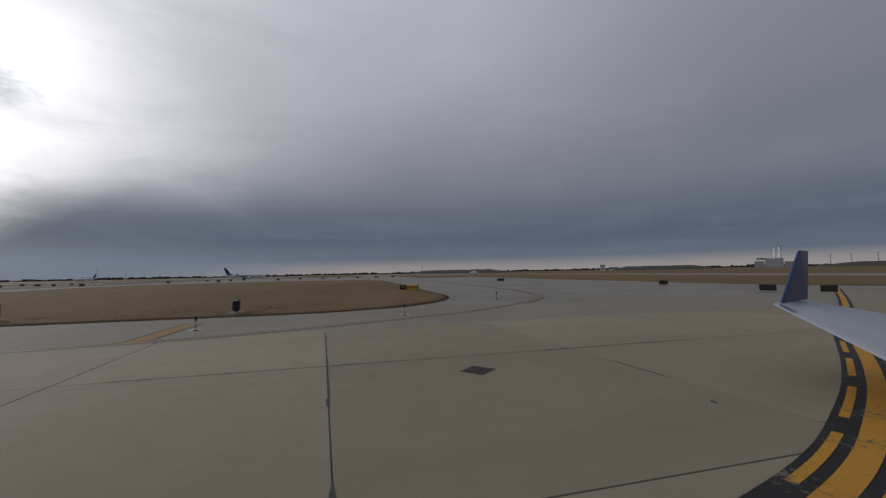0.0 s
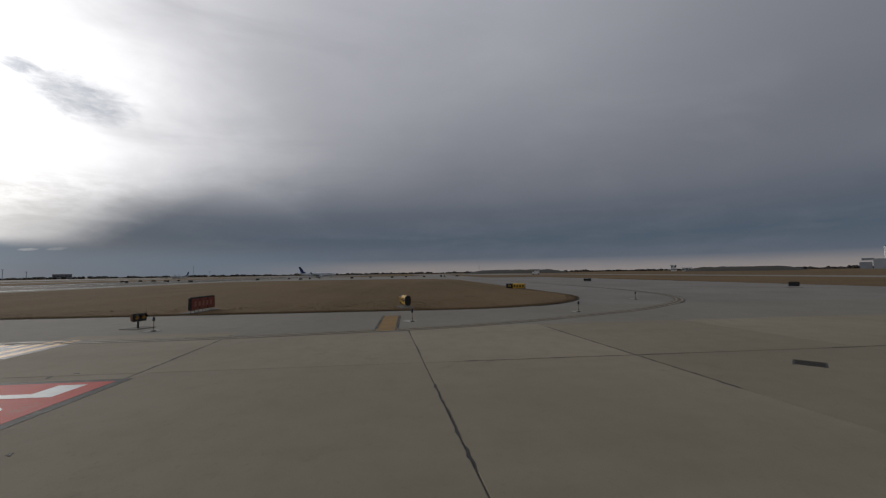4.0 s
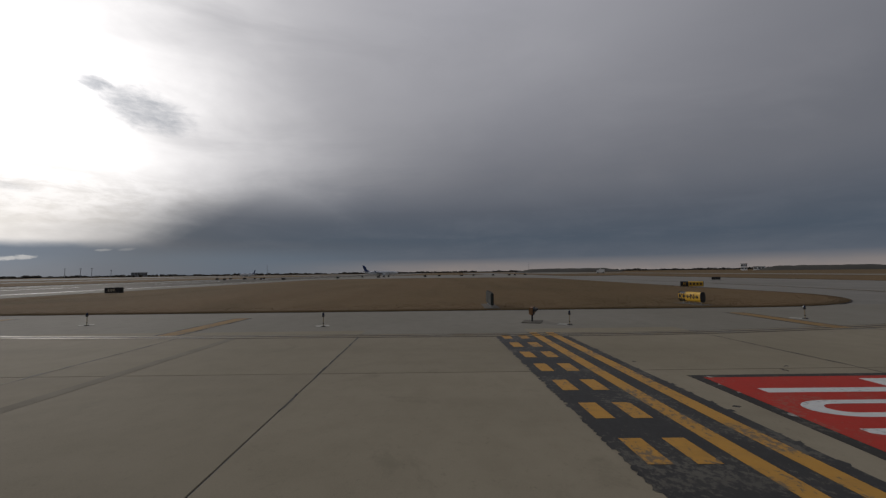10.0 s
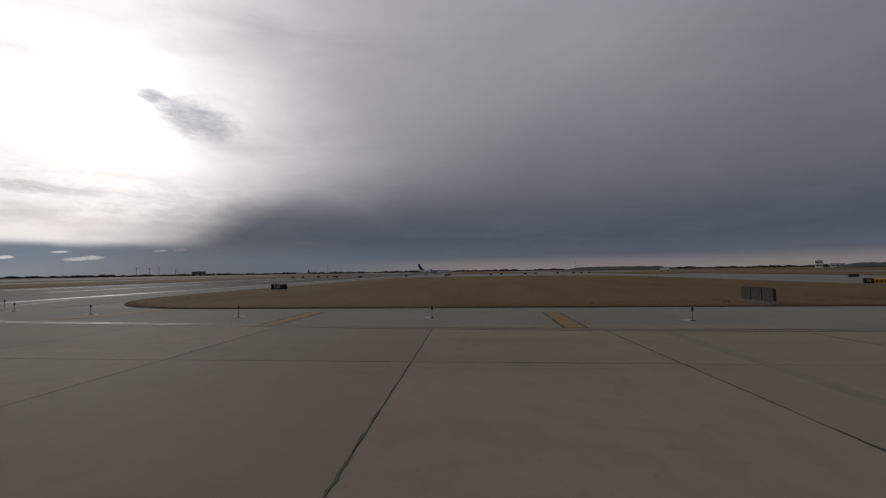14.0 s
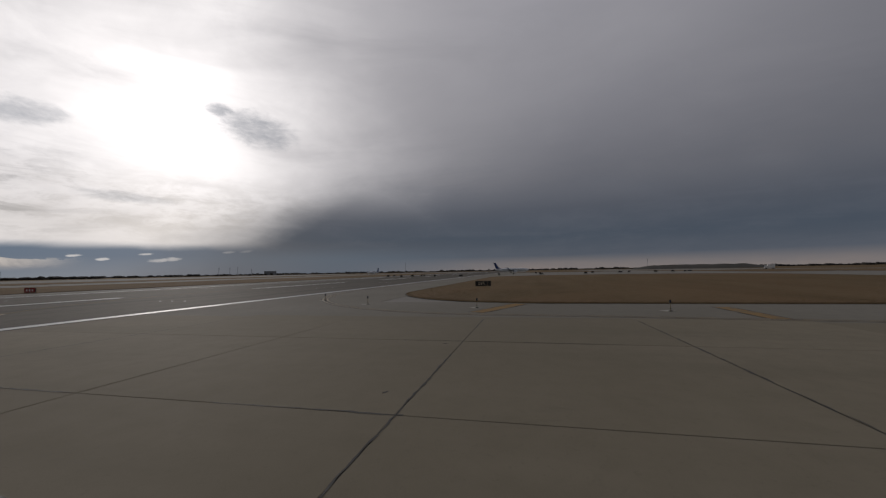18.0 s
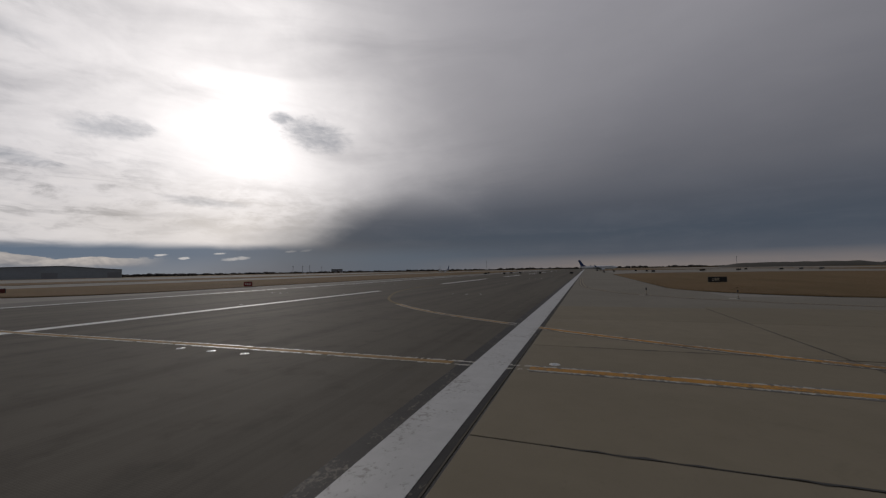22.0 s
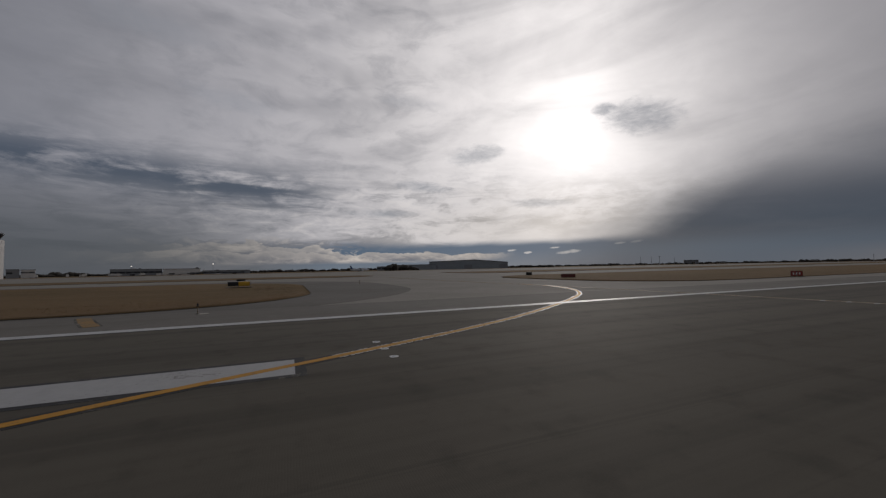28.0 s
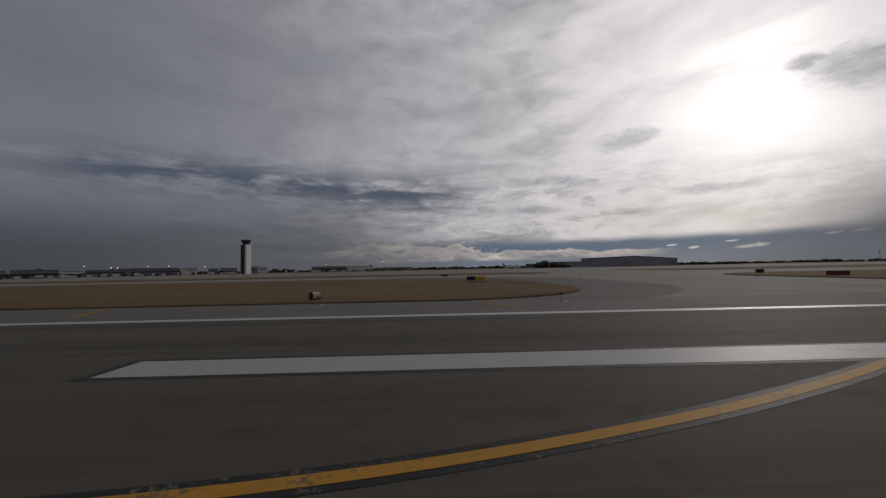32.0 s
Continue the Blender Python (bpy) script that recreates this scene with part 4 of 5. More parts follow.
def guard_light(x, y, turn):
    """A runway guard light: two lamps side by side in a visored head."""
    thing = empty("guard_light", pose(x, y, 0, 0, 0, turn), "twin runway guard light on a short post, dark with orange back", "light")
    part("pad", box_bm(-0.6, 0.6, -0.5, 0.5, -0.02, 0.03, 0.01), PAD, thing, "pale concrete pad")
    part("post", tube_bm(0.05, 0.045, 0.02, 0.42, 10), POST, thing)
    part("head", box_bm(-0.34, 0.34, -0.10, 0.12, 0.40, 0.78, 0.03), ORANGE, thing, "orange painted lamp housing")
    part("front_plate", box_bm(-0.36, 0.36, -0.118, -0.096, 0.38, 0.80, 0.008), POST, thing, "black front plate")
    for sx in (-0.17, 0.17):
        bm = lathe_bm([(0.13, 0.0), (0.14, 0.04), (0.12, 0.05)], 16)
        bmesh.ops.transform(bm, matrix=pose(sx, -0.10, 0.59, 90, 0, 0), verts=bm.verts)
        lens = part("lamp", bm, POST, thing, "dark round lamp with an amber lens")
        bm = tube_bm(0.10, 0.10, 0, 0.006, 16)
        bmesh.ops.transform(bm, matrix=pose(sx, -0.152, 0.59, 90, 0, 0), verts=bm.verts)
        part("lens", bm, AMBER, lens)
        bm = lathe_bm([(0.145, 0.0), (0.155, 0.16), (0.145, 0.16), (0.135, 0.0)], 16)
        bmesh.ops.bisect_plane(bm, geom=bm.verts[:] + bm.edges[:] + bm.faces[:], plane_co=(0, 0, 0), plane_no=(0, -1, 0), clear_outer=True)
        bmesh.ops.transform(bm, matrix=pose(sx, -0.12, 0.59, 90, 0, 0), verts=bm.verts)
        part("visor", bm, POST, thing)
    return thing


guard_light(34.6, -97.3, -20)


def inset_lamp():
    thing = empty("inset_lamp", pose(0, 0, 0), "white-rimmed runway lamp set flush in the pavement", "light", "inset runway lamps")
    part("rim", lathe_bm([(0.0001, 0.004), (0.15, 0.004), (0.143, 0.012), (0.10, 0.02), (0.088, 0.012), (0.0001, 0.012)], 20), LAMP_WHITE, thing, "pale steel rim")
    part("lens", lathe_bm([(0.08, 0.010), (0.072, 0.022), (0.04, 0.028), (0.001, 0.031)], 14), GLASS, thing, "clear glass lens")
    for a in range(6):
        part("bolt", tube_bm(0.012, 0.012, 0.012, 0.024, 6, 0.12 * math.cos(a * math.pi / 3), 0.12 * math.sin(a * math.pi / 3)), STEEL, thing)
    return thing


lamp = inset_lamp()
lamp.matrix_world = pose(13.5, -39.9, 0.0)
spots = [(13.5, -25.5), (-3.0, 2.3), (12.2, 2.3), (27.4, 2.3), (42.6, 2.3), (-18.2, 2.3)]
for k in range(0, 6):
    for y in (11.5, 12.8, 14.1):
        spots += [(-18.9 + 30.9 * k, y), (-18.9 + 30.9 * k, -y * 1.22 + 1.8)]
for x, y in spots:
    copy_thing(lamp, pose(x, y, 0.0, 0, 0, (x * 13) % 60))

# ---- dark strip, drain, cracks and repairs on the pavement ----
dark_strip = marking("pavement_patch_marking", "darker strip across the taxiway slabs", "patch")
ribbon("patch", smooth_line([(15.0, -83.4), (18, -83.4), (23.2, -83.5), (30.2, -83.5)]), 0.20, -0.20, -0.002, 0.003, plain_material("dark_strip_concrete", (0.205, 0.178, 0.128), 0.95, 0, 0.35, 1.2), dark_strip)
drain = empty("drain_cover", pose(22.9, -123.2, 0.0, 0, 0, 42) @ Matrix.Scale(0.8, 4), "dark square drain cover sunk in the taxiway", "drain")
part("frame", box_bm(-0.46, 0.46, -0.46, 0.46, -0.01, 0.006, 0.004), TAR, drain)
for i in range(7):
    part("slat", box_bm(-0.4, 0.4, -0.40 + 0.12 * i, -0.33 + 0.12 * i, 0.004, 0.013), SOIL, drain)
crack = marking("crack_marking", "black sealed cracks along worn slab joints", "crack")
rnd = random.Random(8)


def crack_run(p0, p1, odds):
    """Sealant squeezed out of a joint: a dark thread of uneven width, with breaks."""
    n = int((p1 - p0).length / 0.22)
    d = (p1 - p0).normalized()
    nrm = Vector((-d.y, d.x))
    verts, faces, was = [], [], False
    level = 1.0
    for i in range(n + 1):
        q = p0.lerp(p1, i / n) + nrm * rnd.uniform(-0.024, 0.024)
        w = 0.010 + 0.032 * rnd.random() ** 2
        verts += [(q.x + nrm.x * w, q.y + nrm.y * w, 0.0055), (q.x - nrm.x * w, q.y - nrm.y * w, 0.0055)]
        if rnd.random() < 0.06:
            level = rnd.random()
        now = level < odds
        k = len(verts)
        if now and was:
            faces.append((k - 4, k - 3, k - 1, k - 2))
        was = now
    if faces:
        made("crack", verts, faces, SEALANT, crack)


for y in YJ[1:14]:
    crack_run(Vector(skew(2.0, y)), Vector(skew(31.0, y)), 0.85 if y in (-81.4, -33.4, -57.2, -73.5, -104.3, -119.4) else 0.5)
for x in (8.7, 16.6, 24.3):
    for y0, y1 in ((-135, -108), (-95, -60), (-60, -26)):
        crack_run(Vector(skew(x, y0)), Vector(skew(x, y1)), 0.45)
for k, (x, y) in enumerate(((24.4, -101.8), (19.5, -105.5), (25.5, -98.3), (21.7, -98.5), (24.8, -102.2), (23.6, -48.5), (17.7, -48.4), (19.1, -127.0))):
    m = empty("repair_patch", pose(x, y, 0, 0, 0, 25 * k), "small dark tar repair on a slab", "patch", kind="structure")
    out = []
    for i in range(11):
        a = 2 * math.pi * i / 11
        r = rnd.uniform(0.02, 0.06)
        out.append((r * 2.2 * math.cos(a), r * math.sin(a)))
    sheet("blot", out, -0.004, 0.0045, TAR, m)

# ---- the distance ----
TREE = plain_material("bare_woods", (0.045, 0.040, 0.032), 0.95, 0, 0.5, 0.05, 0)
EARTH = plain_material("earth_bank", (0.046, 0.041, 0.030), 0.95, 0, 0.5, 0.03, 0)
# hangar wall colour, lightened to hold the haze of the distance
HANGAR = plain_material("hazed_hangar_cladding", (0.36, 0.40, 0.43), 0.7, 0, 0.25, 0.2, 0)
PALE = plain_material("pale_cladding", (0.80, 0.79, 0.75), 0.7, 0, 0.2, 0.2, 0)
# tower colours hold its sunlit and shaded sides; white also for the corner strip
TOWER_WHITE_LIT = plain_material("tower_white_lit", (0.80, 0.79, 0.77), 0.7, 0, 0.1, 0.2, 0)
TOWER_SHADED = plain_material("tower_shaded_side", (0.04, 0.036, 0.036), 0.6, 0, 0.2, 0.2, 0)
GREY = plain_material("grey_cladding", (0.30, 0.315, 0.33), 0.7, 0, 0.25, 0.2, 0)
DIM = plain_material("dim_cladding", (0.235, 0.25, 0.265), 0.6, 0, 0.3, 0.2, 0)
PANE = plain_material("dark_window", (0.030, 0.035, 0.042), 0.3, 0, 0.1, 0.5, 0)
ROOF = plain_material("flat_roof", (0.16, 0.16, 0.16), 0.8, 0, 0.2, 0.2, 0)


def building(az, dist, width, depth, height, wall, label, bays=6, storeys=1, from_x=-30.0, from_y=0.0, extras=0):
    """A far building with its long side towards the airfield."""
    x, y = from_x + dist * math.cos(radians(az)), from_y + dist * math.sin(radians(az))
    thing = empty("building", pose(x, y, -0.06, 0, 0, az - 90), label, "building")
    part("wall", box_bm(-width / 2, width / 2, 0, depth, 0, height), wall, thing)
    part("roof", box_bm(-width / 2 - 0.4, width / 2 + 0.4, -0.4, depth + 0.4, height, height + 0.5), ROOF, thing)
    sh = height / storeys
    for s_ in range(storeys):
        for b in range(bays):
            u0, u1 = -width / 2 + width * (b + 0.12) / bays, -width / 2 + width * (b + 0.88) / bays
            win = part("window", box_bm(u0, u1, -0.12, 0.1, sh * s_ + sh * 0.42, sh * s_ + sh * 0.78), PANE, thing)
            part("sill", box_bm(u0 - 0.1, u1 + 0.1, -0.25, 0.0, sh * s_ + sh * 0.36, sh * s_ + sh * 0.42), wall, win)
    for e in range(extras):
        u = -width / 2 + width * (e + 0.5) / extras
        part("roof_unit", box_bm(u - 2.2, u + 2.2, depth * 0.3, depth * 0.6, height + 0.4, height + 2.4), ROOF, thing, "plant box on the roof")
    return thing


def concourse(az0, az1, height, wall, label, glazing=(0.35, 0.7), panes=8, doors=0, tier=None, dist=640.0, depth=26.0):
    """A long airport building between two bearings, with a glazed band, gate doors and a set-back upper tier."""
    mid = radians((az0 + az1) / 2)
    width = dist * radians(abs(az0 - az1))
    thing = empty("terminal", pose(-30 + dist * math.cos(mid), dist * math.sin(mid), -0.06, 0, 0, math.degrees(mid) - 90), label, "building")
    part("wall", box_bm(-width / 2, width / 2, 0, depth, 0, height), wall, thing)
    part("roof", box_bm(-width / 2 - 0.4, width / 2 + 0.4, -0.4, depth + 0.4, height, height + 0.45), ROOF, thing)
    rnd = random.Random(int(az0 * 10))
    for b in range(panes):
        if rnd.random() < 0.14:
            continue
        u0 = -width / 2 + width * (b + 0.03) / panes
        u1 = -width / 2 + width * (b + 0.97) / panes
        win = part("window", box_bm(u0, u1, -0.12, 0.1, height * glazing[0], height * glazing[1]), PANE, thing)
        part("sill", box_bm(u0, u1, -0.25, 0.0, height * glazing[0] - 0.3, height * glazing[0]), wall, win)
    for d in range(doors):
        u = -width / 2 + width * (d + rnd.uniform(0.25, 0.75)) / doors
        w = rnd.uniform(1.4, 3.0)
        part("gate_door", box_bm(u - w, u + w, -0.2, 0.1, 0, height * rnd.uniform(0.24, 0.38)), PANE if d % 3 else PALE, thing, "gate opening at ground level")
    if tier:
        a, b, h = tier
        part("upper_storey", box_bm(-width / 2 + width * a, -width / 2 + width * b, depth * 0.4, depth, height, height + h), DIM, thing, "dark set-back upper storey")
    for e in range(int(width / 26)):
        u = -width / 2 + width * rnd.random()
        k = rnd.uniform(0.8, 2.6)
        part("roof_unit", box_bm(u - k, u + k, depth * 0.3, depth * 0.6, height + 0.3, height + rnd.uniform(1.2, 2.4)), PALE if e % 3 == 1 else ROOF, thing, "plant box on the roof")
    return thing


concourse(108.4, 103.6, 8.4, GREY, "long grey terminal concourse with a dark glazed band", (0.38, 0.68), 7, 4)
concourse(103.5, 99.7, 8.2, PALE, "white low terminal wing with dark gate doors", (0.12, 0.3), 10, 6)
concourse(99.4, 94.0, 5.0, GREY, "low grey service building at the terminal's end", (0.3, 0.6), 8, 2)
concourse(116.2, 115.3, 9.8, GREY, "grey block beside the control tower", (0.5, 0.7), 2)
concourse(115.2, 114.2, 9.4, PALE, "cream block beside the control tower", (0.6, 0.75), 2)
concourse(121.0, 119.9, 7.8, DIM, "small dark airport building", (0.3, 0.6), 3, 2)
concourse(119.7, 117.8, 8.4, GREY, "grey airport building behind the control tower", (0.3, 0.55), 4, 3)
concourse(123.8, 122.2, 9.0, PALE, "pale square hangar block across the field", (0.7, 0.8), 3, 2)
concourse(132.5, 123.9, 8.0, DIM, "long dark terminal concourse with gates and a set-back storey", (0.52, 0.72), 18, 12, (0.32, 0.99, 2.2))
concourse(134.3, 132.7, 7.2, PALE, "pale low link building", (0.3, 0.6), 3, 2)
concourse(137.9, 134.5, 9.0, DIM, "dark terminal block across the field", (0.3, 0.6), 6, 4)
concourse(143.0, 138.2, 8.6, GREY, "grey terminal block at the field's edge", (0.3, 0.6), 8, 5)


def hangar(az, width, height, doors, label):
    dist = 662
    thing = empty("hangar", pose(-30 + dist * math.cos(radians(az)), dist * math.sin(radians(az)), -0.06, 0, 0, az - 90), label, "hangar")
    part("wall", box_bm(-width / 2, width / 2, 0, 50, 0, height), HANGAR, thing)
    part("roof", box_bm(-width / 2 - 0.6, width / 2 + 0.6, -0.6, 50, height, height + 0.9), DIM, thing)
    for d in range(doors):
        u0, u1 = -width / 2 + width * (d + 0.04) / doors, -width / 2 + width * (d + 0.96) / doors
        part("door", box_bm(u0, u1, -0.3, 0.1, 0, height * 0.8), HANGAR, thing)
    return thing


hangar(71.8, 84, 8.4, 5, "large blue-grey hangar on the far side of the field")


def gable_hangar(az, width, low, ridge, high, label):
    """A wide hangar whose shallow roof rises to an off-centre ridge."""
    dist = 662
    thing = empty("hangar", pose(-30 + dist * math.cos(radians(az)), dist * math.sin(radians(az)), -0.06, 0, 0, az - 90), label, "hangar")
    w = width / 2
    top = [(-w, low[0]), (ridge, high), (w, low[1])]

    def prism(pts, y0, y1):
        n = len(pts)
        verts = [(x, y, z) for y in (y0, y1) for x, z in pts]
        faces = [tuple(range(n)), tuple(range(2 * n - 1, n - 1, -1))] + [(k, k + n, (k + 1) % n + n, (k + 1) % n) for k in range(n)]
        return verts, faces

    made("wall", *prism([(-w, 0.0)] + top + [(w, 0.0)], 0, 60), HANGAR, thing)
    made("roof", *prism([(x, z + 0.05) for x, z in top] + [(x * 1.005, z + 1.0) for x, z in reversed(top)], -0.7, 60), DIM, thing, "dark roof edge")
    for d in range(9):
        u0, u1 = -w + width * (d + 0.03) / 9, -w + width * (d + 0.97) / 9
        part("door", box_bm(u0, u1, -0.3, 0.1, 0, min(low) * 0.74), HANGAR if d % 4 else GREY, thing)
    return thing


gable_hangar(63.3, 136, (13.0, 10.0), 12.0, 15.2, "very wide blue-grey hangar with a shallow pitched roof")
building(76.0, 655, 22, 20, 6.5, DIM, "low dark shed beside the hangars", 3, 1)
building(38.8, 1150, 30, 20, 10, GREY, "dark far building above the tree line", 5, 3, 0, -90)
building(-36.4, 640, 7, 7, 8.5, PALE, "small pale control cabin far off", 2, 2, 10, -110)
building(-37.8, 640, 12, 10, 4.5, PALE, "small pale hut far off", 3, 1, 10, -110)


def control_tower(x, y):
    thing = empty("control_tower", pose(x, y, -0.06, 0, 0, -12) @ Matrix.Diagonal((0.84, 0.84, 1.03, 1)), "tall concrete control tower with a flared dark cab", "tower")
    # sun and shade painted on: dark left body, pale right body
    part("shaft", box_bm(-4.6, 1.9, -5.0, 5.0, 0, 35.5, 0.3), TOWER_SHADED, thing, "tower shaft coloured dark as its shaded side")
    part("lit_side", box_bm(1.9, 5.0, -5.2, 5.1, 0, 35.2, 0.2), TOWER_WHITE_LIT, thing, "side of the shaft coloured pale as if sunlit")
    part("corner_strip", box_bm(-5.1, -4.6, -5.1, 5.0, 0, 35.3, 0.1), TOWER_WHITE_LIT, thing, "narrow pale corner strip")
    cab = lathe_bm([(3.6, 35.0), (4.2, 36.5), (6.4, 39.2), (6.7, 39.6), (6.7, 40.2)], 10)
    part("cab", cab, PANE, thing, "flared dark glass cab")
    part("cab_roof", lathe_bm([(7.1, 40.2), (7.1, 40.9), (5.0, 41.4), (0.5, 41.6)], 10), DIM, thing)
    part("gallery", lathe_bm([(4.8, 34.2), (5.0, 34.2), (5.0, 35.2), (4.8, 35.2)], 10), DIM, thing)
    for dx in (-1.5, 1.2, 2.6):
        part("antenna", tube_bm(0.12, 0.06, 41.3, 44.0 - abs(dx) * 0.4, 6, dx, 0.5), STEEL, thing)
    for k in range(8):
        part("window", box_bm(-5.18, -5.05, -3.2, 3.2, 3.0 + 4.0 * k, 5.2 + 4.0 * k), PANE, thing)
    return thing


control_tower(-270, 474)


def far_mast(az, dist, h, label, r=0.5, from_y=-90.0):
    thing = empty("mast", pose(dist * math.cos(radians(az)), from_y + dist * math.sin(radians(az)), -0.06), label, "mast")
    part("pole", tube_bm(r, r * 0.5, 0, h, 8), DIM, thing)
    part("head", box_bm(-r * 3.2, r * 3.2, -r, r, h - r, h + r, 0.1), DIM, thing, "lamp head on the mast")
    part("crossarm", box_bm(-r * 2.2, r * 2.2, -r * 0.4, r * 0.4, h * 0.8, h * 0.8 + r), DIM, thing)
    return thing


for az, d, h, r in ((44.9, 1000, 17, 0.5), (43.7, 1000, 17, 0.5), (42.8, 1000, 18, 0.5), (41.2, 1000, 14, 0.5), (24.15, 351, 10, 0.13), (-12.1, 700, 16, 0.35), (24.9, 900, 11, 0.4)):
    far_mast(az, d, h, "tall lighting mast on the skyline", r)
for az in (-58.0, -59.5, -61.3, -62.5):
    far_mast(az, 800, 17, "tall lighting mast on the skyline", 0.5, -117)


def power_plant(az, dist):
    x, y = 10 + dist * math.cos(radians(az)), -118 + dist * math.sin(radians(az))
    thing = empty("power_plant", pose(x, y, -0.06, 0, 0, az - 90), "grey power plant with two tall chimneys on the skyline", "plant")
    part("boiler_house", box_bm(-14, 6, 0, 18, 0, 13), GREY, thing)
    part("annex", box_bm(-26, -15, 2, 14, 0, 9), DIM, thing)
    part("tank_block", box_bm(7, 20, 0, 14, 0, 8), DIM, thing)
    for dx, h in ((-3.0, 29), (2.6, 30)):
        c = part("chimney", tube_bm(1.5, 1.1, 10, h, 14, dx, 6), PALE, thing, "tall round chimney")
        part("rim", tube_bm(1.35, 1.35, h - 0.8, h, 14, dx, 6), DIM, c)
    part("conveyor", box_bm(-24, -13, 5, 7, 11, 14), DIM, thing)
    return thing


power_plant(-54.4, 720)


def bank(name, az0, az1, dist, h, fx, fy, label):
    """A long low earth bank on the skyline."""
    verts, faces, n = [], [], 40
    for i in range(n + 1):
        a = radians(az0 + (az1 - az0) * i / n)
        u = i / n
        rise = h * min(1, 6 * u, 6 * (1 - u)) ** 0.7 * (0.9 + 0.12 * noise.noise(Vector((i * 0.4, h, 0))))
        for d, z in ((dist - 30, -0.1), (dist, rise), (dist + 60, rise), (dist + 90, -0.1)):
            verts.append((fx + d * math.cos(a), fy + d * math.sin(a), z))
    for i in range(n):
        for k in range(3):
            faces.append((4 * i + k, 4 * i + k + 1, 4 * i + k + 5, 4 * i + k + 4))
    ob = made(name, verts, faces, EARTH, smooth=True)
    return tagged(ob, label, "hill", kind="structure")


bank("backdrop_bank_east", -9.0, -23.8, 640, 6.5, 12, -106, "long low earth bank on the skyline")
bank("backdrop_bank_southeast", -37, -48.5, 600, 6.0, 11, -118, "long low earth bank on the skyline")
bank("backdrop_bank_south", -57, -80, 680, 6.5, 11, -118, "long low earth bank on the skyline")


def woods(name, az0, az1, dist, h, count, label, seed):
    """Bare far woods: many small ragged clumps in one mesh."""
    r = random.Random(seed)
    verts, faces = [], []
    for i in range(count):
        a = radians(az0 + (az1 - az0) * (i + r.random()) / count)
        d = dist * r.uniform(0.96, 1.08)
        cx, cy = d * math.cos(a), -60 + d * math.sin(a)
        hh = h * r.uniform(0.45, 1.0) * (0.75 + 0.5 * noise.noise(Vector((math.degrees(a) * 0.35, seed, 0))))
        hh = max(hh, 1.5)
        w = r.uniform(3.5, 9.0)
        base = len(verts)
        n = 6
        verts += [(cx + w * 0.8 * math.cos(k * 2 * math.pi / n), cy + w * 0.8 * math.sin(k * 2 * math.pi / n), -0.3) for k in range(n)]
        verts += [(cx + w * r.uniform(0.7, 1.15) * math.cos(k * 2 * math.pi / n), cy + w * math.sin(k * 2 * math.pi / n), hh * r.uniform(0.45, 0.75)) for k in range(n)]
        verts += [(cx + w * r.uniform(0.2, 0.6) * math.cos(k * 2 * math.pi / n), cy + w * 0.4 * math.sin(k * 2 * math.pi / n), hh * r.uniform(0.8, 1.0)) for k in range(n)]
        for q in range(2):
            for k in range(n):
                m = (k + 1) % n
                faces.append((base + q * n + k, base + q * n + m, base + (q + 1) * n + m, base + (q + 1) * n + k))
        faces.append(tuple(base + 2 * n + k for k in range(n)))
    me = bpy.data.meshes.new(name)
    me.from_pydata(verts, [], faces)
    me.materials.append(TREE)
    ob = new(name, me)
    return tagged(ob, label, "trees", kind="stuff")


woods("far_woods", -100, 60, 1150, 8.0, 620, "dark line of bare far woods along the horizon", 3)
woods("hangar_trees", 75.4, 79.4, 640, 13.0, 34, "dark bare trees beside the far hangars", 9)
woods("north_woods", 55, 160, 900, 8.5, 420, "dark line of bare far woods behind the hangars", 5)


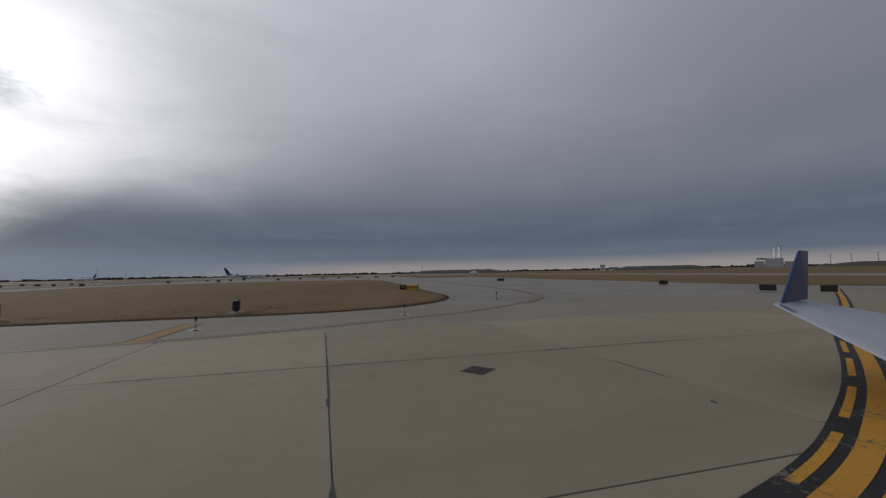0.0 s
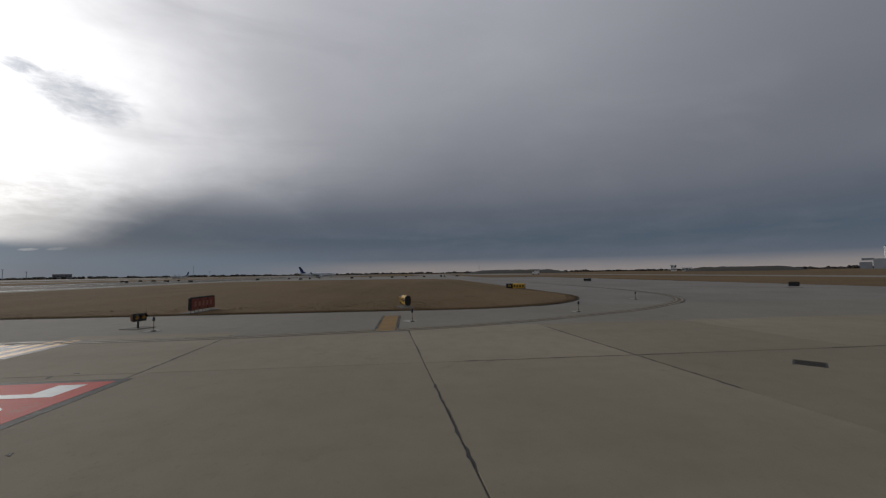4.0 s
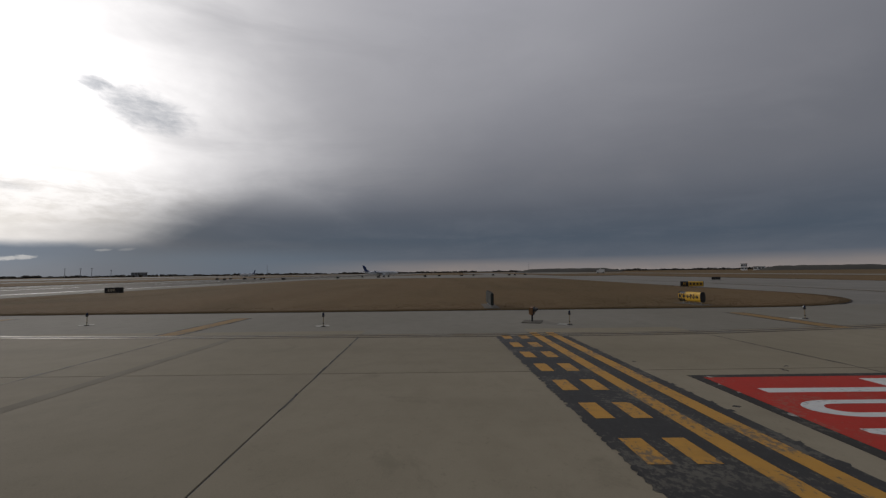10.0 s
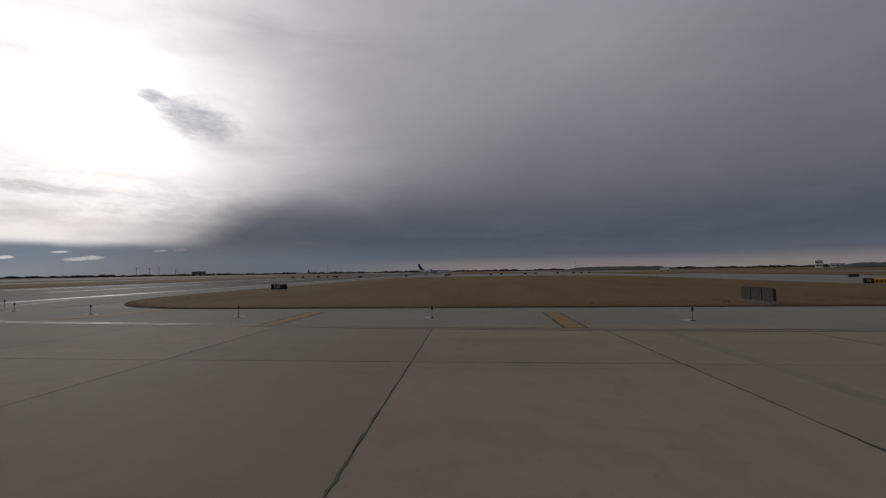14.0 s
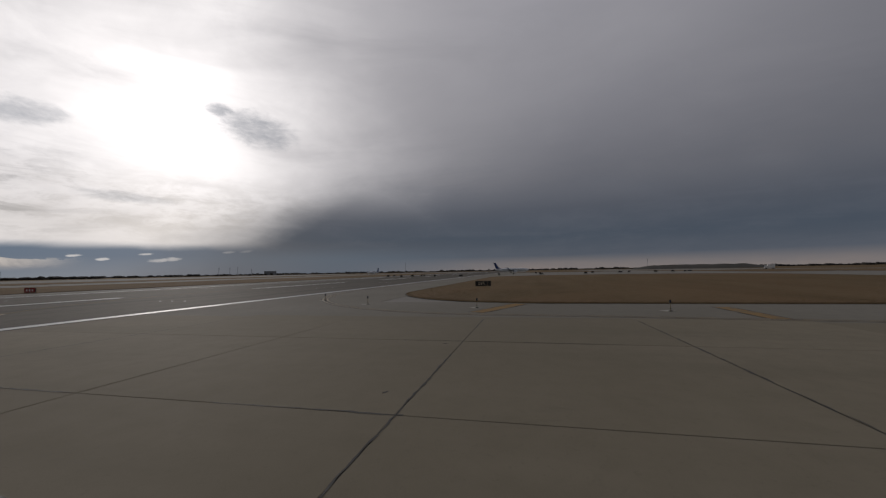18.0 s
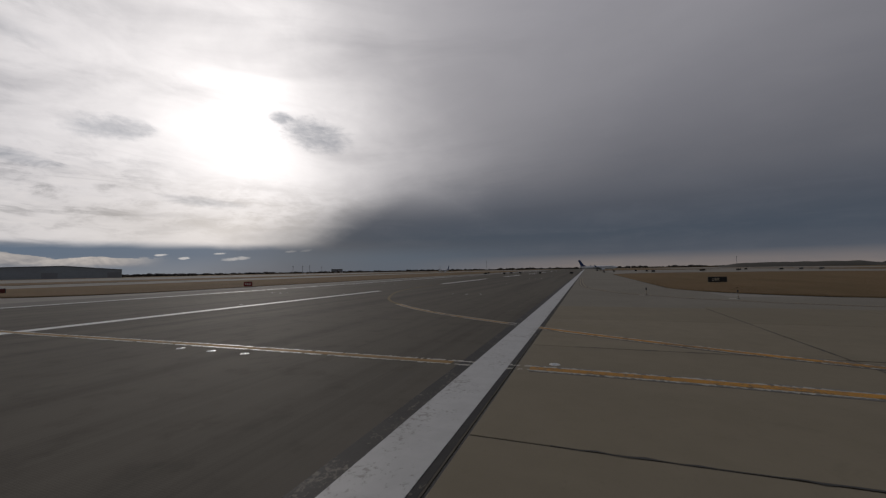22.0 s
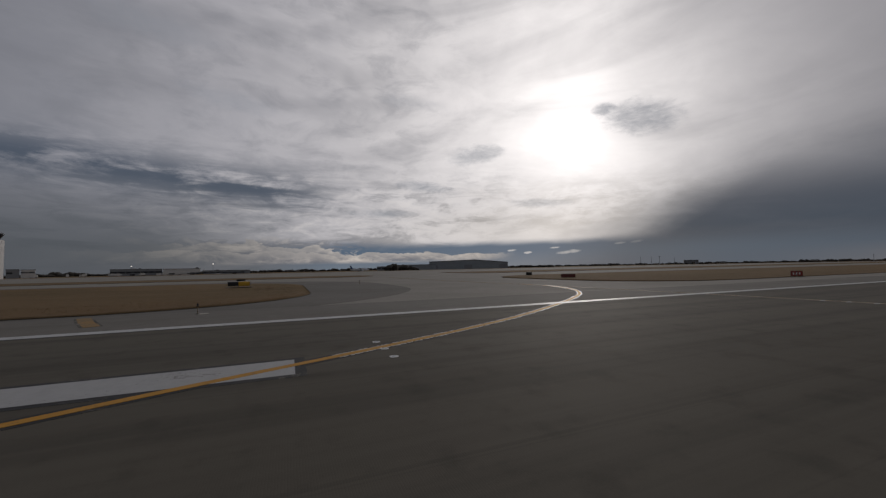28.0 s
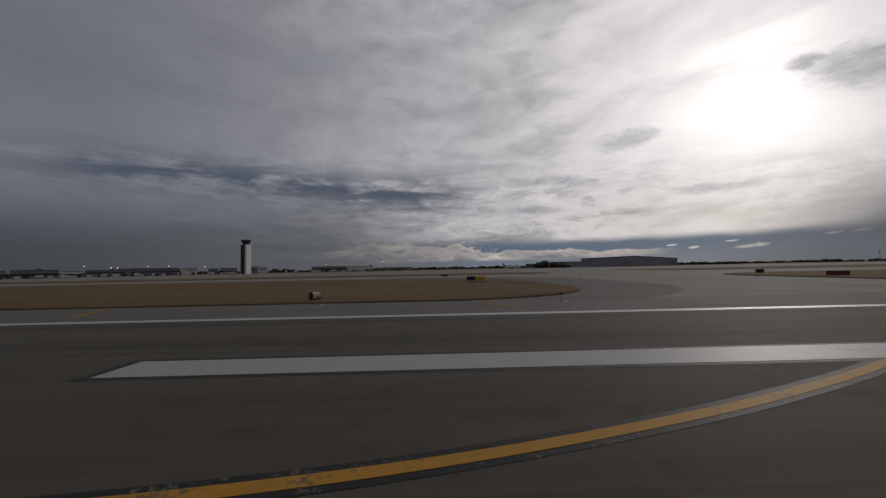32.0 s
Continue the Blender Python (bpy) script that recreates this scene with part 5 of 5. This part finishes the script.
def airliner(x, y, heading, scale, label):
    """A twin-jet airliner, nose along its own +x."""
    body = plain_material("airliner_white", (0.72, 0.73, 0.74), 0.35, 0, 0.1, 0.3, 0)
    navy = plain_material("airliner_tail_blue", (0.02, 0.045, 0.14), 0.35, 0, 0.1, 0.3, 0)
    belly = plain_material("airliner_grey", (0.30, 0.32, 0.35), 0.4, 0, 0.1, 0.3, 0)
    thing = empty("airliner", pose(x, y, -0.03, 0, 0, heading) @ Matrix.Scale(scale, 4), label, "aircraft")
    prof = [(0.05, -16.0), (0.5, -14.6), (1.1, -11.5), (1.5, -8.0), (1.55, -2.0), (1.55, 9.0), (1.45, 11.5), (1.05, 13.8), (0.5, 15.2), (0.05, 15.8)]
    bm = lathe_bm(prof, 18)
    bmesh.ops.transform(bm, matrix=pose(0, 0, 3.0, 0, 90, 0), verts=bm.verts)
    fus = part("fuselage", bm, body, thing)
    for s_ in (-1, 1):
        part("cabin_window_row", box_bm(-9, 11.5, s_ * 1.50 - 0.03, s_ * 1.50 + 0.03, 3.35, 3.6), PANE, fus)

    def plate(pts, t, material, name, parent, label=""):
        bm = bmesh.new()
        top = [bm.verts.new((px, py, pz + t)) for px, py, pz in pts]
        bot = [bm.verts.new((px, py, pz - t)) for px, py, pz in pts]
        bm.faces.new(top)
        bm.faces.new(bot[::-1])
        for i in range(len(pts)):
            j = (i + 1) % len(pts)
            bm.faces.new((top[i], bot[i], bot[j], top[j]))
        return part(name, bm, material, parent, label)

    for s_ in (-1, 1):
        w = plate([(4.0, s_ * 1.2, 2.1), (-2.2, s_ * 1.2, 2.1), (-4.4, s_ * 13.2, 3.2), (-2.6, s_ * 13.2, 3.2)], 0.14, belly, "wing", thing)
        bm = bmesh.new()
        pts = [(-2.7, 13.2, 3.2), (-4.4, 13.2, 3.2), (-5.3, 13.7, 5.0), (-4.5, 13.7, 5.0)]
        a = [bm.verts.new((px, s_ * (py - 0.05), pz)) for px, py, pz in pts]
        b = [bm.verts.new((px, s_ * (py + 0.05), pz)) for px, py, pz in pts]
        bm.faces.new(a)
        bm.faces.new(b[::-1])
        for i in range(4):
            j = (i + 1) % 4
            bm.faces.new((a[i], b[i], b[j], a[j]))
        part("winglet", bm, navy, w, "dark blue winglet")
        bm = lathe_bm([(0.55, -1.6), (0.9, -0.6), (0.95, 0.8), (0.8, 1.6)], 14)
        bmesh.ops.transform(bm, matrix=pose(2.6, s_ * 4.6, 1.35, 0, 90, 0), verts=bm.verts)
        part("engine", bm, body, thing)
        plate([(-12.0, s_ * 0.4, 3.9), (-15.0, s_ * 0.4, 3.9), (-16.3, s_ * 5.0, 4.3), (-15.0, s_ * 5.0, 4.3)], 0.09, body, "tailplane", thing)
        gear = part("main_gear", tube_bm(0.12, 0.12, 0.4, 2.2, 8, -1.2, s_ * 2.6), belly, thing)
        bm = tube_bm(0.5, 0.5, -0.35, 0.35, 14)
        bmesh.ops.transform(bm, matrix=pose(-1.2, s_ * 2.6, 0.5, 90, 0, 0), verts=bm.verts)
        part("wheel", bm, SIGN_BLACK, gear)
    gear = part("nose_gear", tube_bm(0.1, 0.1, 0.3, 2.0, 8, 11.5, 0), belly, thing)
    bm = tube_bm(0.35, 0.35, -0.2, 0.2, 12)
    bmesh.ops.transform(bm, matrix=pose(11.5, 0, 0.35, 90, 0, 0), verts=bm.verts)
    part("wheel", bm, SIGN_BLACK, gear)
    bm = bmesh.new()
    pts = [(-10.0, 4.2), (-14.8, 4.0), (-17.2, 9.8), (-15.2, 9.8), (-12.4, 5.6)]
    a = [bm.verts.new((px, -0.13, pz)) for px, pz in pts]
    b = [bm.verts.new((px, 0.13, pz)) for px, pz in pts]
    bm.faces.new(a)
    bm.faces.new(b[::-1])
    for i in range(5):
        j = (i + 1) % 5
        bm.faces.new((a[i], b[i], b[j], a[j]))
    part("tail_fin", bm, navy, thing, "dark blue tail fin")
    return thing


airliner(338, -36, -84, 0.92, "white twin-jet airliner with a dark blue tail on a taxiway")
airliner(60, 470, 10, 0.75, "white airliner parked far across the field")
airliner(472, 150, 168, 0.8, "white airliner standing far off before the trees")


def far_truck(x, y, heading, label):
    thing = empty("service_truck", pose(x, y, -0.05, 0, 0, heading), label, "truck")
    part("cargo_box", box_bm(-3.0, 1.2, -1.2, 1.2, 0.9, 3.4, 0.06), PALE, thing)
    part("cab", box_bm(1.3, 3.2, -1.15, 1.15, 0.7, 2.6, 0.2), PALE, thing)
    part("windscreen", box_bm(3.1, 3.24, -1.0, 1.0, 1.6, 2.4), PANE, thing)
    for wx in (-2.0, 2.2):
        for wy in (-1.1, 1.1):
            bm = tube_bm(0.5, 0.5, -0.15, 0.15, 12)
            bmesh.ops.transform(bm, matrix=pose(wx, wy, 0.5, 90, 0, 0), verts=bm.verts)
            part("wheel", bm, SIGN_BLACK, thing)
    return thing


far_truck(330, -220, 70, "white service truck far across the field")
FLOOD = bpy.data.materials.new("lit_floodlamp")
FLOOD.use_nodes = True
FLOOD.node_tree.nodes["Principled BSDF"].inputs["Emission Color"].default_value = (1.0, 0.95, 0.85, 1)
FLOOD.node_tree.nodes["Principled BSDF"].inputs["Emission Strength"].default_value = 1.1
for az, h in ((132.6, 12.5), (130.4, 10.5), (129.8, 10.5), (127.1, 12.2), (125.1, 12.0), (121.4, 10.8), (106.5, 12.0), (98.3, 14.5)):
    m = empty("apron_floodlight", pose(-30 + 626 * math.cos(radians(az)), 626 * math.sin(radians(az)), -0.06, 0, 0, az - 90), "tall apron floodlight mast with lit lamps", "light", "apron floodlights")
    part("pole", tube_bm(0.28, 0.18, 0, h, 8), DIM, m)
    part("lamp_head", box_bm(-0.8, 0.8, -0.45, 0.3, h - 0.1, h + 0.55, 0.06), FLOOD, m, "lit white lamp head")
rnd = random.Random(12)
for k in range(20):
    az, d = 102.0 + 1.75 * k + rnd.uniform(-0.8, 0.8), rnd.uniform(560, 622)
    far_truck(-30 + d * math.cos(radians(az)), d * math.sin(radians(az)), az + rnd.choice((0, 90, 96, 84, 270)), "pale service truck parked by the terminal")

rnd = random.Random(21)
for az, d in ((34.1, 236), (33.6, 214), (32.5, 250), (30.0, 226), (29.6, 204), (28.7, 242), (19.6, 212), (15.8, 238), (12.9, 222), (11.8, 252), (1.2, 230), (-0.8, 246), (-6.7, 226), (-8.5, 250)):
    airfield_sign(13.3 + d * math.cos(radians(az)), -106.2 + d * math.sin(radians(az)), 0.0, 180 + az + rnd.uniform(-50, 50), [(rnd.uniform(0.9, 2.2), SIGN_BLACK, "", None)], rnd.uniform(0.55, 0.8), "low dark sign far across the field", 0.0)
for az, d in ((7, 215), (4.5, 240), (-3.5, 236), (-6, 244), (14, 205), (27, 190), (31, 230)):
    airfield_sign(11.7 + d * math.cos(radians(az)), -106.5 + d * math.sin(radians(az)), 0.03, 180 + az, [(1.6, SIGN_BLACK, "", None)], 0.7, "low dark sign far across the field", 0.0)


def aircraft_wing():
    """The outer wing of the aircraft, with its upturned tip."""
    metal = plain_material("wing_grey_paint", (0.42, 0.44, 0.46), 0.32, 0.1, 0.12, 0.8)
    bare = plain_material("polished_leading_edge", (0.72, 0.73, 0.74), 0.2, 0.9, 0.1, 1.0)
    navy = plain_material("winglet_blue", (0.018, 0.045, 0.15), 0.3, 0, 0.1, 1.0)
    thing = empty("aircraft_wing", pose(20.20, -131.07, 1.75), "light grey aircraft wing tip with a dark blue winglet", "wing")
    base = thing.matrix_world.translation
    lead = [Vector((20.12, -130.10, 1.77)), Vector((17.62, -129.18, 1.00)), Vector((15.58, -128.39, 0.34))]
    trail = [Vector((20.78, -132.21, 1.75)), Vector((19.58, -133.00, 1.46)), Vector((17.22, -133.57, 0.88))]
    bm = bmesh.new()
    rows = []
    for a, b in zip(lead, trail):
        row = []
        for u, h in ((0.05, 0.0), (0.12, 0.30), (0.35, 0.5), (0.65, 0.32), (1.0, 0.02), (0.65, -0.2), (0.35, -0.35), (0.12, -0.25)):
            p = a.lerp(b, u) - base
            row.append(bm.verts.new((p.x, p.y, p.z + h * 0.09 * (b - a).length / 2)))
        rows.append(row)
    for r0, r1 in zip(rows, rows[1:]):
        for k in range(8):
            bm.faces.new((r0[k], r0[(k + 1) % 8], r1[(k + 1) % 8], r1[k]))
    bm.faces.new(rows[0])
    bm.faces.new(rows[-1][::-1])
    bmesh.ops.recalc_face_normals(bm, faces=bm.faces)
    part("wing_panel", bm, metal, thing)
    bm = bmesh.new()
    rows = []
    for a, b in zip(lead, trail):
        row = []
        for u, h in ((0.0, 0.0), (0.03, 0.2), (0.12, 0.34), (0.12, -0.3), (0.03, -0.16)):
            p = a.lerp(b, u) - base
            row.append(bm.verts.new((p.x, p.y, p.z + h * 0.09 * (b - a).length / 2)))
        rows.append(row)
    for r0, r1 in zip(rows, rows[1:]):
        for k in range(5):
            bm.faces.new((r0[k], r0[(k + 1) % 5], r1[(k + 1) % 5], r1[k]))
    bm.faces.new(rows[0])
    bm.faces.new(rows[-1][::-1])
    bmesh.ops.recalc_face_normals(bm, faces=bm.faces)
    part("leading_edge", bm, bare, thing, "polished metal leading edge")
    bm = bmesh.new()
    pts = [Vector(p) - base for p in ((20.18, -130.45, 1.79), (20.71, -132.11, 1.79), (20.78, -132.37, 3.14), (20.51, -131.67, 3.14))]
    side = Vector((0.97, 0.23, 0.0)) * 0.035
    a, b = [bm.verts.new(p + side) for p in pts], [bm.verts.new(p - side) for p in pts]
    bm.faces.new(a)
    bm.faces.new(b[::-1])
    for k in range(4):
        m = (k + 1) % 4
        bm.faces.new((a[k], b[k], b[m], a[m]))
    bmesh.ops.bevel(bm, geom=bm.edges[:], offset=0.02, segments=2, affect="EDGES")
    part("winglet", bm, navy, thing, "dark blue upturned winglet")
    return thing


aircraft_wing()

# ---- tufts along the grass edges ----


def tufts(name, outline, cx, cy, keep, count, label, seed):
    """Clumps of dry blades over an island's border."""
    rnd = random.Random(seed)
    verts, faces = [], []
    n = len(outline)
    levels = [(1.0, 0.05), (0.985, 0.07), (0.93, 0.10), (0.8, 0.18)]
    made_so_far = 0
    while made_so_far < count:
        i = rnd.randrange(n)
        a, b = outline[i], outline[(i + 1) % n]
        u = rnd.random()
        x, y = a[0] + (b[0] - a[0]) * u, a[1] + (b[1] - a[1]) * u
        if math.hypot(b[0] - a[0], b[1] - a[1]) / 20 < rnd.random() or not keep(x, y):
            continue
        s_ = 1.0 - 0.16 * rnd.random() ** 2.2
        z = 0.05
        for (s0, z0), (s1, z1) in zip(levels, levels[1:]):
            if s1 <= s_ <= s0:
                z = z0 + (z1 - z0) * (s0 - s_) / (s0 - s1)
        px, py = cx + (x - cx) * s_, cy + (y - cy) * s_
        for k in range(4):
            h, w, t0 = rnd.uniform(0.01, 0.04), rnd.uniform(0.015, 0.04), rnd.uniform(0, math.pi)
            ox, oy = px + rnd.uniform(-0.12, 0.12), py + rnd.uniform(-0.12, 0.12)
            dx, dy = w * math.cos(t0), w * math.sin(t0)
            q = len(verts)
            verts += [(ox - dx, oy - dy, z - 0.01), (ox + dx, oy + dy, z - 0.01), (ox + rnd.uniform(-0.07, 0.07), oy + rnd.uniform(-0.07, 0.07), z + h)]
            faces.append((q, q + 1, q + 2))
        made_so_far += 1
    me = bpy.data.meshes.new(name)
    me.from_pydata(verts, [], faces)
    me.materials.append(GRASS)
    return tagged(new(name, me), label, "grass", kind="stuff")


def centre_of(outline):
    return sum(p[0] for p in outline) / len(outline), sum(p[1] for p in outline) / len(outline)


def border(corners):
    """An island's outline, cut into short pieces."""
    out = []
    for a, b in zip(corners, corners[1:] + corners[:1]):
        k = max(1, int(math.hypot(b[0] - a[0], b[1] - a[1]) / 2.0))
        out += [(a[0] + (b[0] - a[0]) * i / k, a[1] + (b[1] - a[1]) * i / k) for i in range(k)]
    return out


shape = rounded(41.0, 188, -130.0, -36.0, (15, 40, 30, 18))
tufts("grass_tufts", border(shape), *centre_of(shape), lambda x, y: x < 75, 7000, "tufts of dry brown grass along the taxiway island", 31)
shape = rounded(-300, -19.5, 32.3, 102, (22, 17, 30, 30))
tufts("grass_tufts", border(shape), *centre_of(shape), lambda x, y: x > -120 and y < 75, 6000, "tufts of dry brown grass across the runway", 32)

# ---- slabs of the taxiway ----
taxi_slabs()
